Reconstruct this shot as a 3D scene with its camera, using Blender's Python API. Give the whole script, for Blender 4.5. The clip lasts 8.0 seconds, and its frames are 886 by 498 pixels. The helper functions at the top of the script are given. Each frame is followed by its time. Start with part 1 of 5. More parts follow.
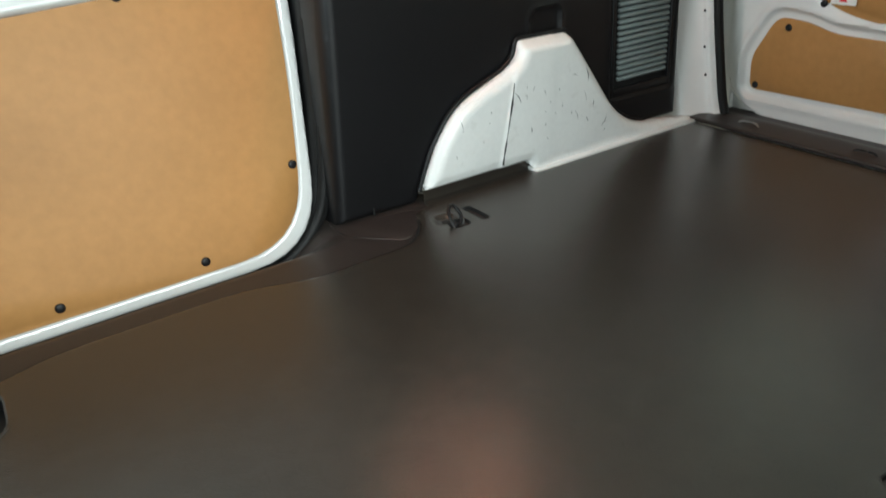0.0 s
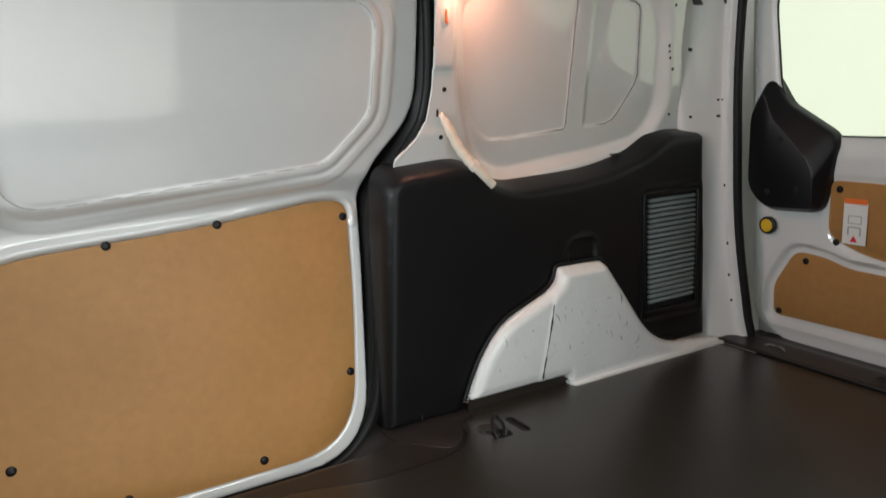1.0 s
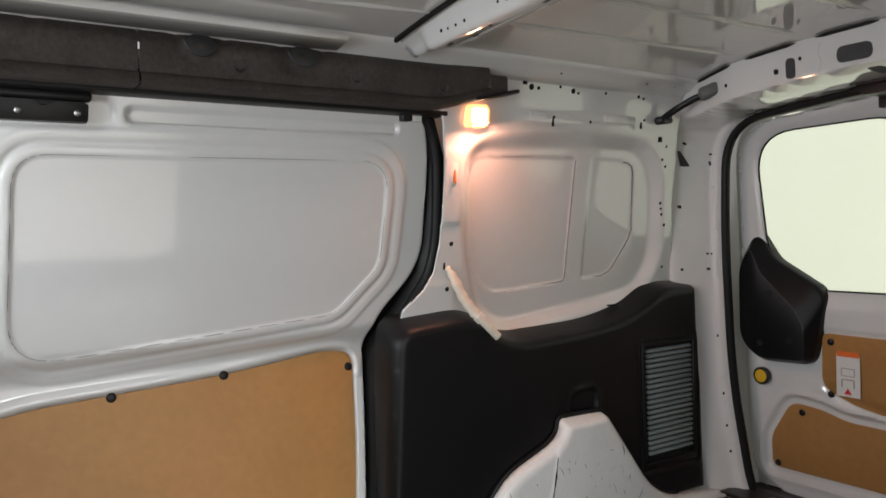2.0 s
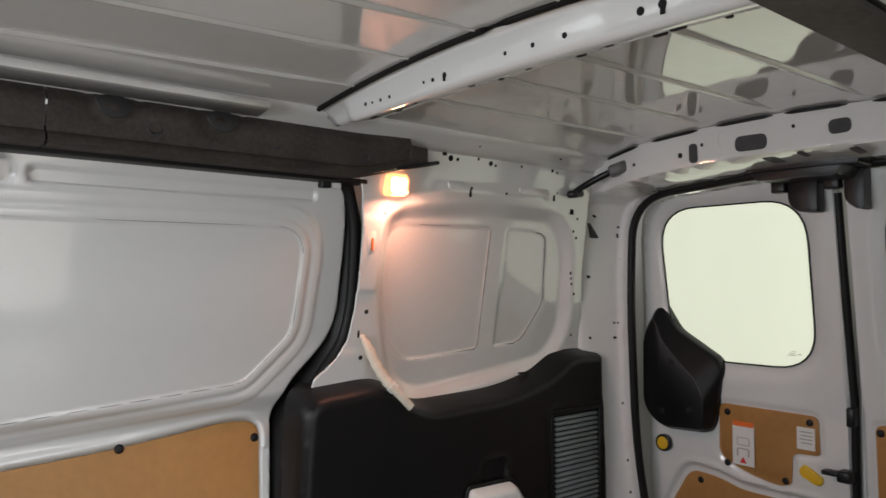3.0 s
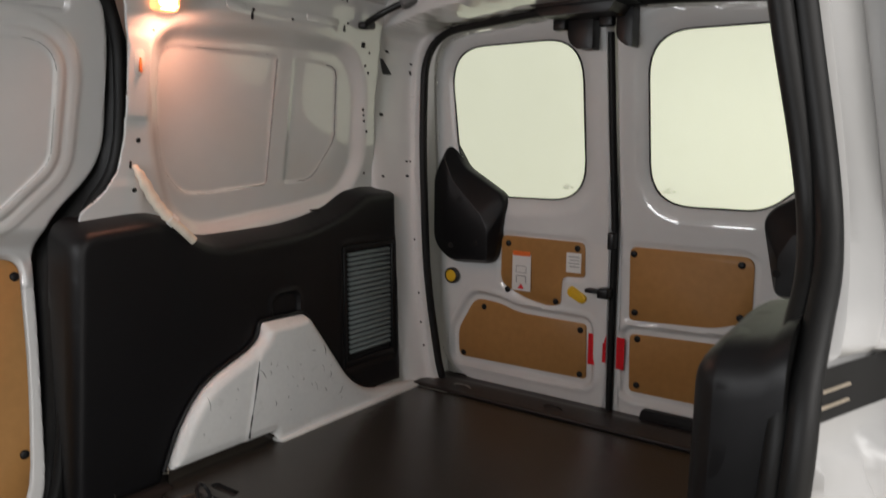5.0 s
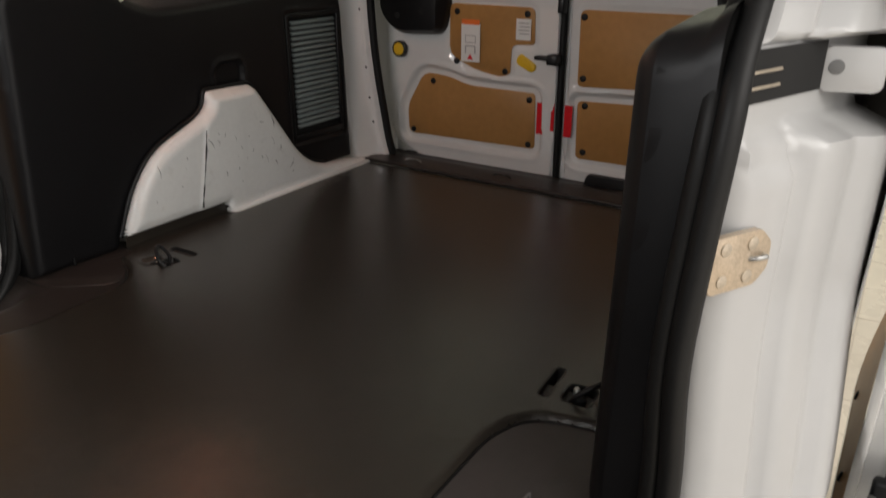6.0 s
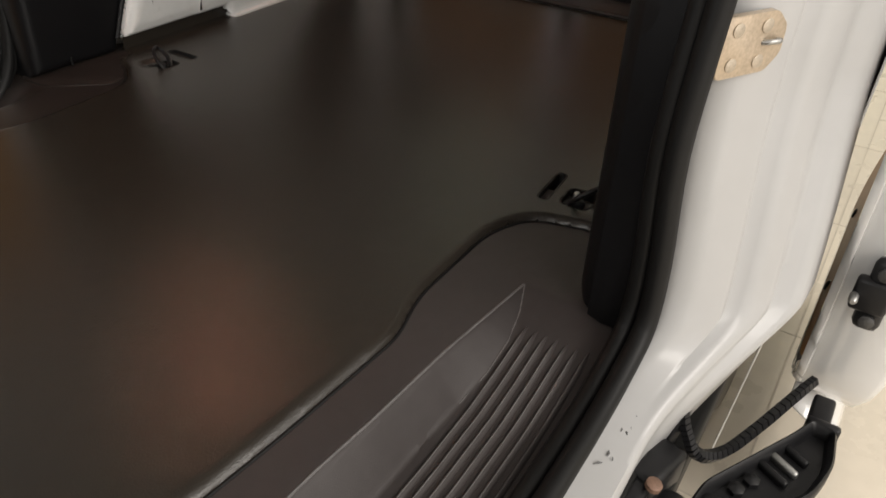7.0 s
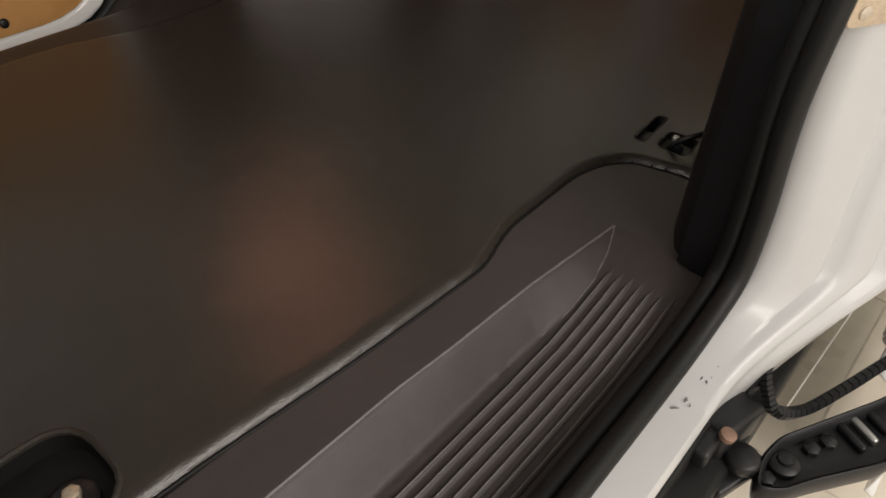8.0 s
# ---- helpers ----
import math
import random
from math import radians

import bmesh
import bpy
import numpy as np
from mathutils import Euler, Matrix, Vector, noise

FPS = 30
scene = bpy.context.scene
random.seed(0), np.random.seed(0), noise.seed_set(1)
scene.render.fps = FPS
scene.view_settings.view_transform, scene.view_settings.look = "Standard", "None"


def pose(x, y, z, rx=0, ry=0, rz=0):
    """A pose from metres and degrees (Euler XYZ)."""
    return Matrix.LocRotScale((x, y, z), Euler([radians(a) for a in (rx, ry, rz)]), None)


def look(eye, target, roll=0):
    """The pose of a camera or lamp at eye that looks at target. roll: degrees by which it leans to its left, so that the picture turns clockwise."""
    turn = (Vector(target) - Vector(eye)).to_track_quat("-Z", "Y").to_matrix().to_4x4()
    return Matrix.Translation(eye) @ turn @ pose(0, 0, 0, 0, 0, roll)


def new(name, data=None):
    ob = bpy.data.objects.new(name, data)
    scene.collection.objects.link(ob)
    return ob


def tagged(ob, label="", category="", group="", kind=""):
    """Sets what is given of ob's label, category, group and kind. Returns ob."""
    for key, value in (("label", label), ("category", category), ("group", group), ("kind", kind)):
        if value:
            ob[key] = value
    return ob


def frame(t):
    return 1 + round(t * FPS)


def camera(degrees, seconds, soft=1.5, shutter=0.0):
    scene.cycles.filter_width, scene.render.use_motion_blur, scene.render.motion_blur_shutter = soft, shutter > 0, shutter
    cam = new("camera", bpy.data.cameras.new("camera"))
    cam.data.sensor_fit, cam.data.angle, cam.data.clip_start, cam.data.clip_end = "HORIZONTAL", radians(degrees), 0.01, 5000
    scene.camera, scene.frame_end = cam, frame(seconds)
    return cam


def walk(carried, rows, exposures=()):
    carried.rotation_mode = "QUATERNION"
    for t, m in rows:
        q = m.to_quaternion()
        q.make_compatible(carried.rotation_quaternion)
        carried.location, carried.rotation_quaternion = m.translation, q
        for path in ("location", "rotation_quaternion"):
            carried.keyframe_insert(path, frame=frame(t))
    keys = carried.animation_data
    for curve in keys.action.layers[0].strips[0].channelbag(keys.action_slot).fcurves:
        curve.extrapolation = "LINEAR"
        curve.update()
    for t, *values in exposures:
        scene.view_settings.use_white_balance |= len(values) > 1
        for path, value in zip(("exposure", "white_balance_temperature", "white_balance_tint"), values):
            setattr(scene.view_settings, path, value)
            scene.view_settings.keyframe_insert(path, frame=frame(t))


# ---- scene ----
cam = camera(62.0, 8.0, shutter=0.25)
PATH = [
    (0, (-0.824, -0.75, 0.687), (0.116, 0.765, -0.22), -4.1),
    (0.5, (-0.879, -0.81, 0.717), (0.083, 0.821, 0.074), -3.5),
    (1, (-0.922, -0.847, 0.78), (0.06, 0.847, 0.373), -2.4),
    (1.5, (-0.945, -0.86, 0.821), (0.046, 0.86, 0.574), -1.8),
    (1.7, (-0.969, -0.847, 0.821), (0.053, 0.866, 0.67), -1.8),
    (2.8, (-1.013, -0.813, 0.875), (0.209, 0.769, 0.937), -0.1),
    (3, (-1.009, -0.81, 0.881), (0.265, 0.73, 0.954), 0.2),
    (3.5, (-0.991, -0.816, 0.878), (0.392, 0.627, 0.96), 1.0),
    (4, (-0.976, -0.815, 0.877), (0.508, 0.526, 0.909), 1.3),
    (4.2, (-0.966, -0.815, 0.879), (0.553, 0.486, 0.871), 1.5),
    (5.3, (-0.964, -0.851, 0.749), (0.658, 0.242, 0.332), 0.4),
    (5.5, (-0.974, -0.854, 0.727), (0.644, 0.202, 0.209), 0.3),
    (6, (-0.996, -0.868, 0.682), (0.572, 0.103, -0.091), 0.2),
    (6.5, (-1.003, -0.883, 0.644), (0.479, 0.016, -0.354), 0.8),
    (7, (-1.013, -0.89, 0.628), (0.368, -0.02, -0.528), 1.4),
    (7.5, (-1.02, -0.888, 0.616), (0.267, -0.003, -0.633), 2.0),
    (8, (-1.035, -0.875, 0.633), (0.14, 0.08, -0.673), 1.9),
]
walk(cam, [(t, look(eye, target, roll)) for t, eye, target, roll in PATH],
     exposures=[(0, 0.78, 5900, -4), (0.5, 0.48, 5700, 0), (1.0, 0.10, 6200, 4), (1.5, -0.04, 6300, 8), (3.5, -0.22, 6350, 10), (5.5, -0.42, 6600, 11), (6.5, -0.34, 6800, 11), (8, -0.26, 6950, 12)])

# ---- world and light ----
world = bpy.data.worlds.new("showroom_light")
scene.world = world
world.use_nodes = True
wbg = world.node_tree.nodes["Background"]
wbg.inputs[0].default_value = (1.0, 0.97, 0.93, 1)
wbg.inputs[1].default_value = 0.56


def area_lamp(name, eye, target, sx, sy, watts, colour):
    d = bpy.data.lights.new(name, "AREA")
    d.shape, d.size, d.size_y, d.energy, d.color = "RECTANGLE", sx, sy, watts, colour
    ob = new(name, d)
    ob.matrix_world = look(eye, target)
    return ob


# Added fill from the open side; no window is known there.
area_lamp("side_fill_light", (-1.6, -2.7, 0.80), (-1.25, 0.0, 0.65), 3.4, 2.1, 32, (1.0, 0.97, 0.95))
# Added fill from the unseen cab, brightening faces that look forward.
area_lamp("front_fill_light", (-2.3, 0.0, 0.95), (0.6, 0.2, 0.45), 1.3, 0.7, 38, (0.96, 0.98, 1.0))

# Two unseen overhead fills, added to light the doorway and outside floor.
area_lamp("ceiling_fill_light", (0.2, -2.1, 2.7), (0.1, -1.7, -0.5), 3.4, 1.4, 16, (1.0, 0.98, 0.95))
area_lamp("ceiling_fill_light", (-0.9, -4.3, 2.75), (-0.4, 0.0, 0.2), 4.5, 1.6, 180, (1.0, 0.98, 0.95))

area_lamp("cargo_bulb", (0.018, 0.588, 1.078), (0.14, 0.47, 0.48), 0.05, 0.04, 2.3, (1.0, 0.42, 0.26))


# ---- materials ----
def material(name, colour, rough=0.5, metal=0.0, vary=0.08, vscale=6.0, grain=0.0, gscale=400.0,
             coat=0.0, emit=0.0, spec=0.5, rvary=0.0, spots=0.0, spot_scale=60.0, spot_colour=(0.05, 0.05, 0.05)):
    m = bpy.data.materials.new(name)
    m.use_nodes = True
    nt = m.node_tree
    n, l = nt.nodes, nt.links
    b = n["Principled BSDF"]
    b.inputs["Base Color"].default_value = (*colour, 1)
    b.inputs["Roughness"].default_value = rough
    b.inputs["Metallic"].default_value = metal
    b.inputs["Specular IOR Level"].default_value = spec
    b.inputs["Coat Weight"].default_value = coat
    b.inputs["Coat Roughness"].default_value = 0.04
    tc = n.new("ShaderNodeTexCoord")

    def tex(scale, detail):
        t = n.new("ShaderNodeTexNoise")
        t.inputs["Scale"].default_value, t.inputs["Detail"].default_value = scale, detail
        l.new(tc.outputs["Object"], t.inputs["Vector"])
        return t

    out = None
    if vary:
        t, t2 = tex(vscale, 4), tex(vscale * 9, 3)
        add = n.new("ShaderNodeMath")
        add.operation = "ADD"
        l.new(t.outputs["Fac"], add.inputs[0]), l.new(t2.outputs["Fac"], add.inputs[1])
        rng = n.new("ShaderNodeMapRange")
        rng.inputs["From Min"].default_value, rng.inputs["From Max"].default_value = 0.7, 1.3
        rng.inputs["To Min"].default_value, rng.inputs["To Max"].default_value = 1 - vary, 1 + vary
        l.new(add.outputs[0], rng.inputs["Value"])
        mul = n.new("ShaderNodeVectorMath")
        mul.operation = "SCALE"
        mul.inputs[0].default_value = colour
        l.new(rng.outputs[0], mul.inputs["Scale"])
        out = mul.outputs[0]
        l.new(out, b.inputs["Base Color"])
    if spots:
        t = tex(spot_scale, 5)
        r = n.new("ShaderNodeMapRange")
        r.inputs["From Min"].default_value, r.inputs["From Max"].default_value = 0.64, 0.70
        r.inputs["To Max"].default_value = spots
        l.new(t.outputs["Fac"], r.inputs["Value"])
        mix = n.new("ShaderNodeMix")
        mix.data_type = "RGBA"
        l.new(r.outputs[0], mix.inputs["Factor"])
        if out:
            l.new(out, mix.inputs["A"])
        else:
            mix.inputs["A"].default_value = (*colour, 1)
        mix.inputs["B"].default_value = (*spot_colour, 1)
        l.new(mix.outputs["Result"], b.inputs["Base Color"])
    if rvary:
        t = tex(9.0, 5)
        r = n.new("ShaderNodeMapRange")
        r.inputs["From Min"].default_value, r.inputs["From Max"].default_value = 0.3, 0.7
        r.inputs["To Min"].default_value, r.inputs["To Max"].default_value = rough - rvary, rough + rvary
        l.new(t.outputs["Fac"], r.inputs["Value"])
        l.new(r.outputs[0], b.inputs["Roughness"])
    if grain:
        t = tex(gscale, 3)
        bp = n.new("ShaderNodeBump")
        bp.inputs["Strength"].default_value, bp.inputs["Distance"].default_value = grain, 0.0012
        l.new(t.outputs["Fac"], bp.inputs["Height"])
        l.new(bp.outputs["Normal"], b.inputs["Normal"])
    if emit:
        b.inputs["Emission Color"].default_value = (*colour, 1)
        b.inputs["Emission Strength"].default_value = emit
    return m


WHITE = material("white_body_paint", (0.71, 0.71, 0.70), 0.07, vary=0.015, vscale=3, grain=0.008, gscale=60, coat=1.0)
# White paint darkened, so the doorway's shade sits in the colour.
WHITE_SHADED = material("shaded_white_paint", (0.43, 0.43, 0.428), 0.36, vary=0.02, vscale=3, grain=0.02, gscale=50, coat=0.25)
ROOFPAINT = material("roof_inner_paint", (0.66, 0.66, 0.645), 0.05, vary=0.03, vscale=3, grain=0.012, gscale=14, coat=0.8)
SCUFFED = material("scuffed_white_paint", (0.76, 0.77, 0.76), 0.4, vary=0.03, vscale=9, grain=0.05, gscale=60, coat=0.2,
                   spots=0.10, spot_scale=34, spot_colour=(0.28, 0.25, 0.22))
BOARD = material("brown_hardboard", (0.41, 0.21, 0.07), 0.44, vary=0.07, vscale=5, grain=0.12, gscale=700, spec=0.3)
PLASTIC = material("black_grained_plastic", (0.0060, 0.0060, 0.0068), 0.42, vary=0.1, vscale=8, grain=0.18, gscale=800, spec=0.30)
PLASTIC_GREY = material("charcoal_plastic", (0.034, 0.034, 0.036), 0.52, vary=0.12, vscale=8, grain=0.3, gscale=700, spec=0.4)
SMOOTH_BLACK = material("smooth_black_plastic", (0.009, 0.009, 0.010), 0.38, vary=0.1, grain=0.08, gscale=500, spec=0.32)
DARK_STEEL = material("oiled_dark_steel", (0.10, 0.10, 0.10), 0.4, metal=0.7, vary=0.25, vscale=25, grain=0.15, gscale=200)
SEALANT = material("grey_sealant_bead", (0.22, 0.22, 0.215), 0.5, vary=0.12, vscale=30)
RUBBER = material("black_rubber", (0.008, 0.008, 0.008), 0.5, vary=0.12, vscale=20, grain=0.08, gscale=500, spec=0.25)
MAT = material("leather_grained_rubber_mat", (0.0295, 0.0250, 0.0203), 0.22, vary=0.08, vscale=2.5, grain=0.42, gscale=420, spec=0.52)
SILL = material("sill_plastic", (0.026, 0.021, 0.019), 0.42, vary=0.08, vscale=6, grain=0.2, gscale=500, spec=0.35)
STEP = material("grey_step_plastic", (0.049, 0.042, 0.041), 0.46, vary=0.08, vscale=6, grain=0.2, gscale=600, spec=0.35)
# Paler step colour for highlights drawn as thin tubes.
STEP_HIGHLIGHT = material("step_highlight", (0.13, 0.122, 0.12), 0.45, vary=0.2, vscale=18, grain=0.1, gscale=300)
FOAM = material("mottled_charcoal_foam", (0.042, 0.035, 0.030), 0.7, vary=0.4, vscale=14, grain=0.6, gscale=160, spots=0.35, spot_scale=45, spot_colour=(0.09, 0.085, 0.075))
STEEL = material("bare_steel", (0.42, 0.42, 0.41), 0.45, metal=1.0, vary=0.1, grain=0.1, gscale=200)
DULL_ZINC = material("dull_zinc_bolt", (0.50, 0.43, 0.34), 0.45, metal=0.5, vary=0.15, vscale=40)
RUST = material("rusty_zinc_bolt", (0.20, 0.12, 0.085), 0.55, metal=0.3, vary=0.25, vscale=60)
ZINC = material("yellow_zinc_plate", (0.50, 0.41, 0.31), 0.35, metal=0.55, vary=0.18, vscale=30, grain=0.1, gscale=200)
HOLE = material("dark_opening", (0.006, 0.006, 0.006), 0.9, vary=0.1)
SLOT_DARK = material("dark_grey_slot", (0.045, 0.045, 0.047), 0.7, vary=0.2, vscale=30)
GREYPLUG = material("grey_plug", (0.13, 0.13, 0.13), 0.5, vary=0.1)
SLAT = material("grey_green_vent_slat", (0.23, 0.27, 0.27), 0.45, vary=0.08, vscale=20)
YELLOW = material("yellow_plastic", (0.75, 0.46, 0.02), 0.4, vary=0.05)
RED = material("red_reflector", (0.62, 0.012, 0.02), 0.25, vary=0.1, grain=0.2, gscale=500)
PAPER = material("white_label_paper", (0.72, 0.71, 0.68), 0.5, vary=0.03)
PRINT = material("grey_label_print", (0.34, 0.34, 0.33), 0.6, vary=0.05)
ORANGE = material("orange_label_print", (0.80, 0.16, 0.02), 0.5, vary=0.05)
REDINK = material("red_label_print", (0.65, 0.02, 0.03), 0.5, vary=0.05)
SLEEVE = material("cream_cable_sleeve", (0.66, 0.60, 0.50), 0.6, vary=0.1, vscale=40, grain=0.4, gscale=200)
LAMPGLOW = material("glowing_lamp_lens", (1.0, 0.34, 0.12), 0.4, vary=0.0, emit=3.2)
LAMPHOT = material("hot_lamp_centre", (1.0, 0.70, 0.40), 0.4, vary=0.0, emit=16.0)
FLOORJOINT = material("pale_tile_joint", (0.58, 0.52, 0.44), 0.6, vary=0.1)
STAMP = material("faint_glass_print", (0.80, 0.82, 0.72), 0.6, vary=0.05)
SHOWFLOOR = material("cream_floor_tile", (0.70, 0.63, 0.53), 0.3, vary=0.06, vscale=2, spec=0.5, rvary=0.06)
# The wall is no lamp; emission is added so the rear windows look bright.
WALL_GLOW = material("glowing_cream_wall", (0.80, 0.81, 0.69), 0.8, vary=0.03, vscale=0.6, emit=0.47)
TYRE = material("tyre_rubber", (0.13, 0.118, 0.10), 0.7, vary=0.2, vscale=20, grain=0.3, gscale=150)
ALLOY = material("silver_wheel_paint", (0.72, 0.71, 0.68), 0.35, metal=0.3, vary=0.1)

GLASS = bpy.data.materials.new("rear_window_glass")
GLASS.use_nodes = True
gn = GLASS.node_tree.nodes["Principled BSDF"]
gn.inputs["Base Color"].default_value = (0.93, 0.97, 0.92, 1)
gn.inputs["Transmission Weight"].default_value = 1.0
gn.inputs["Roughness"].default_value = 0.0
gn.inputs["IOR"].default_value = 1.02


# ---- shape helpers ----
def mesh_object(name, verts, faces, mat, parent=None, label="", smooth=True):
    me = bpy.data.meshes.new(name)
    me.from_pydata([tuple(map(float, v)) for v in verts], [], [tuple(map(int, f)) for f in faces])
    me.materials.append(mat)
    bm = bmesh.new()
    bm.from_mesh(me)
    bmesh.ops.recalc_face_normals(bm, faces=bm.faces)
    for f in bm.faces:
        f.smooth = smooth
    for e in bm.edges:
        if len(e.link_faces) == 2 and e.calc_face_angle(0) > 0.85:
            e.smooth = False
    bm.to_mesh(me)
    bm.free()
    ob = new(name, me)
    if parent:
        ob.parent = parent
    if label:
        tagged(ob, label)
    return ob


def part(name, data, mat, parent=None, label="", smooth=True):
    return mesh_object(name, data[0], data[1], mat, parent, label, smooth)


def empty(name, place, label, category, kind="", group=""):
    ob = new(name)
    ob.location = place
    ob.empty_display_size = 0.05
    return tagged(ob, label, category, group, kind)


def under(ob, parent):
    """Keeps ob where it stands and makes it a part of parent."""
    ob.parent = parent
    ob.matrix_parent_inverse = Matrix.Translation(-Vector(parent.location))
    return ob


def P(name, data, mat, parent, label="", smooth=True):
    return under(part(name, data, mat, None, label, smooth), parent)


def bm_data(bm):
    bm.verts.ensure_lookup_table()
    v = [tuple(x.co) for x in bm.verts]
    f = [[q.index for q in x.verts] for x in bm.faces]
    bm.free()
    return v, f


def merged(*datas):
    vs, fs = [], []
    for v, f in datas:
        o = len(vs)
        vs += list(v)
        fs += [[i + o for i in q] for q in f]
    return vs, fs


def mapped(data, fn):
    return [fn(*v) for v in data[0]], data[1]


def rounded(pts, r=0.02, n=5):
    """A closed outline with its corners rounded; a corner may carry its own radius as a third number."""
    out, k = [], len(pts)
    for i in range(k):
        p, a, c = Vector(pts[i][:2]), Vector(pts[i - 1][:2]), Vector(pts[(i + 1) % k][:2])
        rr = pts[i][2] if len(pts[i]) > 2 else r
        d1, d2 = (a - p), (c - p)
        m = min(rr, 0.48 * d1.length, 0.48 * d2.length)
        if m < 1e-5:
            out.append((p.x, p.y))
            continue
        p1, p2 = p + d1.normalized() * m, p + d2.normalized() * m
        for j in range(n + 1):
            t = j / n
            q = p1 * (1 - t) ** 2 + p * 2 * t * (1 - t) + p2 * t * t
            out.append((q.x, q.y))
    return out


def offset(poly, d):
    """An outline moved outwards by d."""
    k = len(poly)
    area = sum(poly[i][0] * poly[(i + 1) % k][1] - poly[(i + 1) % k][0] * poly[i][1] for i in range(k))
    s = 1 if area > 0 else -1
    out = []
    for i in range(k):
        a, p, c = Vector(poly[i - 1]), Vector(poly[i]), Vector(poly[(i + 1) % k])
        t = (p - a).normalized() + (c - p).normalized()
        if t.length < 1e-6:
            t = c - p
        t.normalize()
        out.append((p.x + s * t.y * d, p.y - s * t.x * d))
    return out


def prism(poly, w0, w1, bevel=0.0, seg=2):
    """An outline in u, v drawn out from w0 to w1, with its edges at w1 bevelled."""
    bm = bmesh.new()
    lo = [bm.verts.new((u, v, w0)) for u, v in poly]
    hi = [bm.verts.new((u, v, w1)) for u, v in poly]
    top = bm.faces.new(hi)
    bm.faces.new(lo[::-1])
    k = len(poly)
    for i in range(k):
        bm.faces.new((lo[i], lo[(i + 1) % k], hi[(i + 1) % k], hi[i]))
    if bevel:
        bmesh.ops.bevel(bm, geom=list(top.edges), offset=bevel, segments=seg, profile=0.5, affect="EDGES", clamp_overlap=True)
    bm.verts.index_update()
    return bm_data(bm)


def box(c, s, bevel=0.004, turn=None):
    bm = bmesh.new()
    bmesh.ops.create_cube(bm, size=1)
    bmesh.ops.scale(bm, vec=s, verts=bm.verts)
    if bevel:
        bmesh.ops.bevel(bm, geom=list(bm.edges), offset=min(bevel, min(s) * 0.45), segments=2, profile=0.5, affect="EDGES")
    m = Matrix.Translation(c)
    if turn:
        m = m @ Euler([radians(a) for a in turn]).to_matrix().to_4x4()
    bmesh.ops.transform(bm, matrix=m, verts=bm.verts)
    bm.verts.index_update()
    return bm_data(bm)


def lathe(profile, place, axis, n=16):
    """A profile of (radius, height) turned about an axis."""
    q = Vector((0, 0, 1)).rotation_difference(Vector(axis).normalized()).to_matrix()
    vs, fs = [], []
    for r, h in profile:
        for i in range(n):
            a = 2 * math.pi * i / n
            vs.append(tuple(q @ Vector((r * math.cos(a), r * math.sin(a), h)) + Vector(place)))
    for j in range(len(profile) - 1):
        for i in range(n):
            fs.append((j * n + i, j * n + (i + 1) % n, (j + 1) * n + (i + 1) % n, (j + 1) * n + i))
    fs.append(tuple(range((len(profile) - 1) * n, len(profile) * n)))
    fs.append(tuple(range(n))[::-1])
    return vs, fs


def tube(path, r, n=8, closed=False, squash=1.0, up=(0, 1, 0)):
    """A round or flattened bar along a path; r may be one radius or one for each point."""
    path = [Vector(p) for p in path]
    k, vs, fs = len(path), [], []
    for i, p in enumerate(path):
        a = path[i - 1] if (i or closed) else p
        c = path[(i + 1) % k] if (i < k - 1 or closed) else p
        d = (c - a).normalized()
        u = Vector(up) - d * Vector(up).dot(d)
        u = u.normalized() if u.length > 1e-4 else d.orthogonal().normalized()
        w = d.cross(u)
        rr = r[i] if isinstance(r, (list, tuple)) else r
        for j in range(n):
            t = 2 * math.pi * j / n
            vs.append(tuple(p + u * math.cos(t) * rr * squash + w * math.sin(t) * rr))
    for i in range(k if closed else k - 1):
        for j in range(n):
            i2 = (i + 1) % k
            fs.append((i * n + j, i * n + (j + 1) % n, i2 * n + (j + 1) % n, i2 * n + j))
    if not closed:
        fs.append(tuple(range(n))[::-1])
        fs.append(tuple(range((k - 1) * n, k * n)))
    return vs, fs


def smooth_path(pts, n=6):
    """A curve through points."""
    pts = [Vector(p) for p in pts]
    out = []
    for i in range(len(pts) - 1):
        a, b, c, d = pts[max(i - 1, 0)], pts[i], pts[i + 1], pts[min(i + 2, len(pts) - 1)]
        for j in range(n):
            t = j / n
            out.append(0.5 * ((2 * b) + (c - a) * t + (2 * a - 5 * b + 4 * c - d) * t * t + (3 * b - a - 3 * c + d) * t ** 3))
    out.append(pts[-1])
    return out


def sdf(poly, U, V):
    """The signed distance to an outline, negative inside."""
    p = np.array(poly, float)
    d = np.full(U.shape, 1e9)
    inside = np.zeros(U.shape, bool)
    for i in range(len(p)):
        a, b = p[i - 1], p[i]
        e = b - a
        wx, wy = U - a[0], V - a[1]
        t = np.clip((wx * e[0] + wy * e[1]) / (e @ e + 1e-12), 0, 1)
        d = np.minimum(d, (wx - e[0] * t) ** 2 + (wy - e[1] * t) ** 2)
        cross = (a[1] > V) != (b[1] > V)
        with np.errstate(divide="ignore", invalid="ignore"):
            xi = a[0] + (V - a[1]) * e[0] / (e[1] if abs(e[1]) > 1e-12 else 1e-12)
        inside ^= cross & (U < xi)
    d = np.sqrt(d)
    return np.where(inside, -d, d)


def ease(x, a, b):
    t = np.clip((x - a) / (b - a), 0, 1)
    return t * t * (3 - 2 * t)


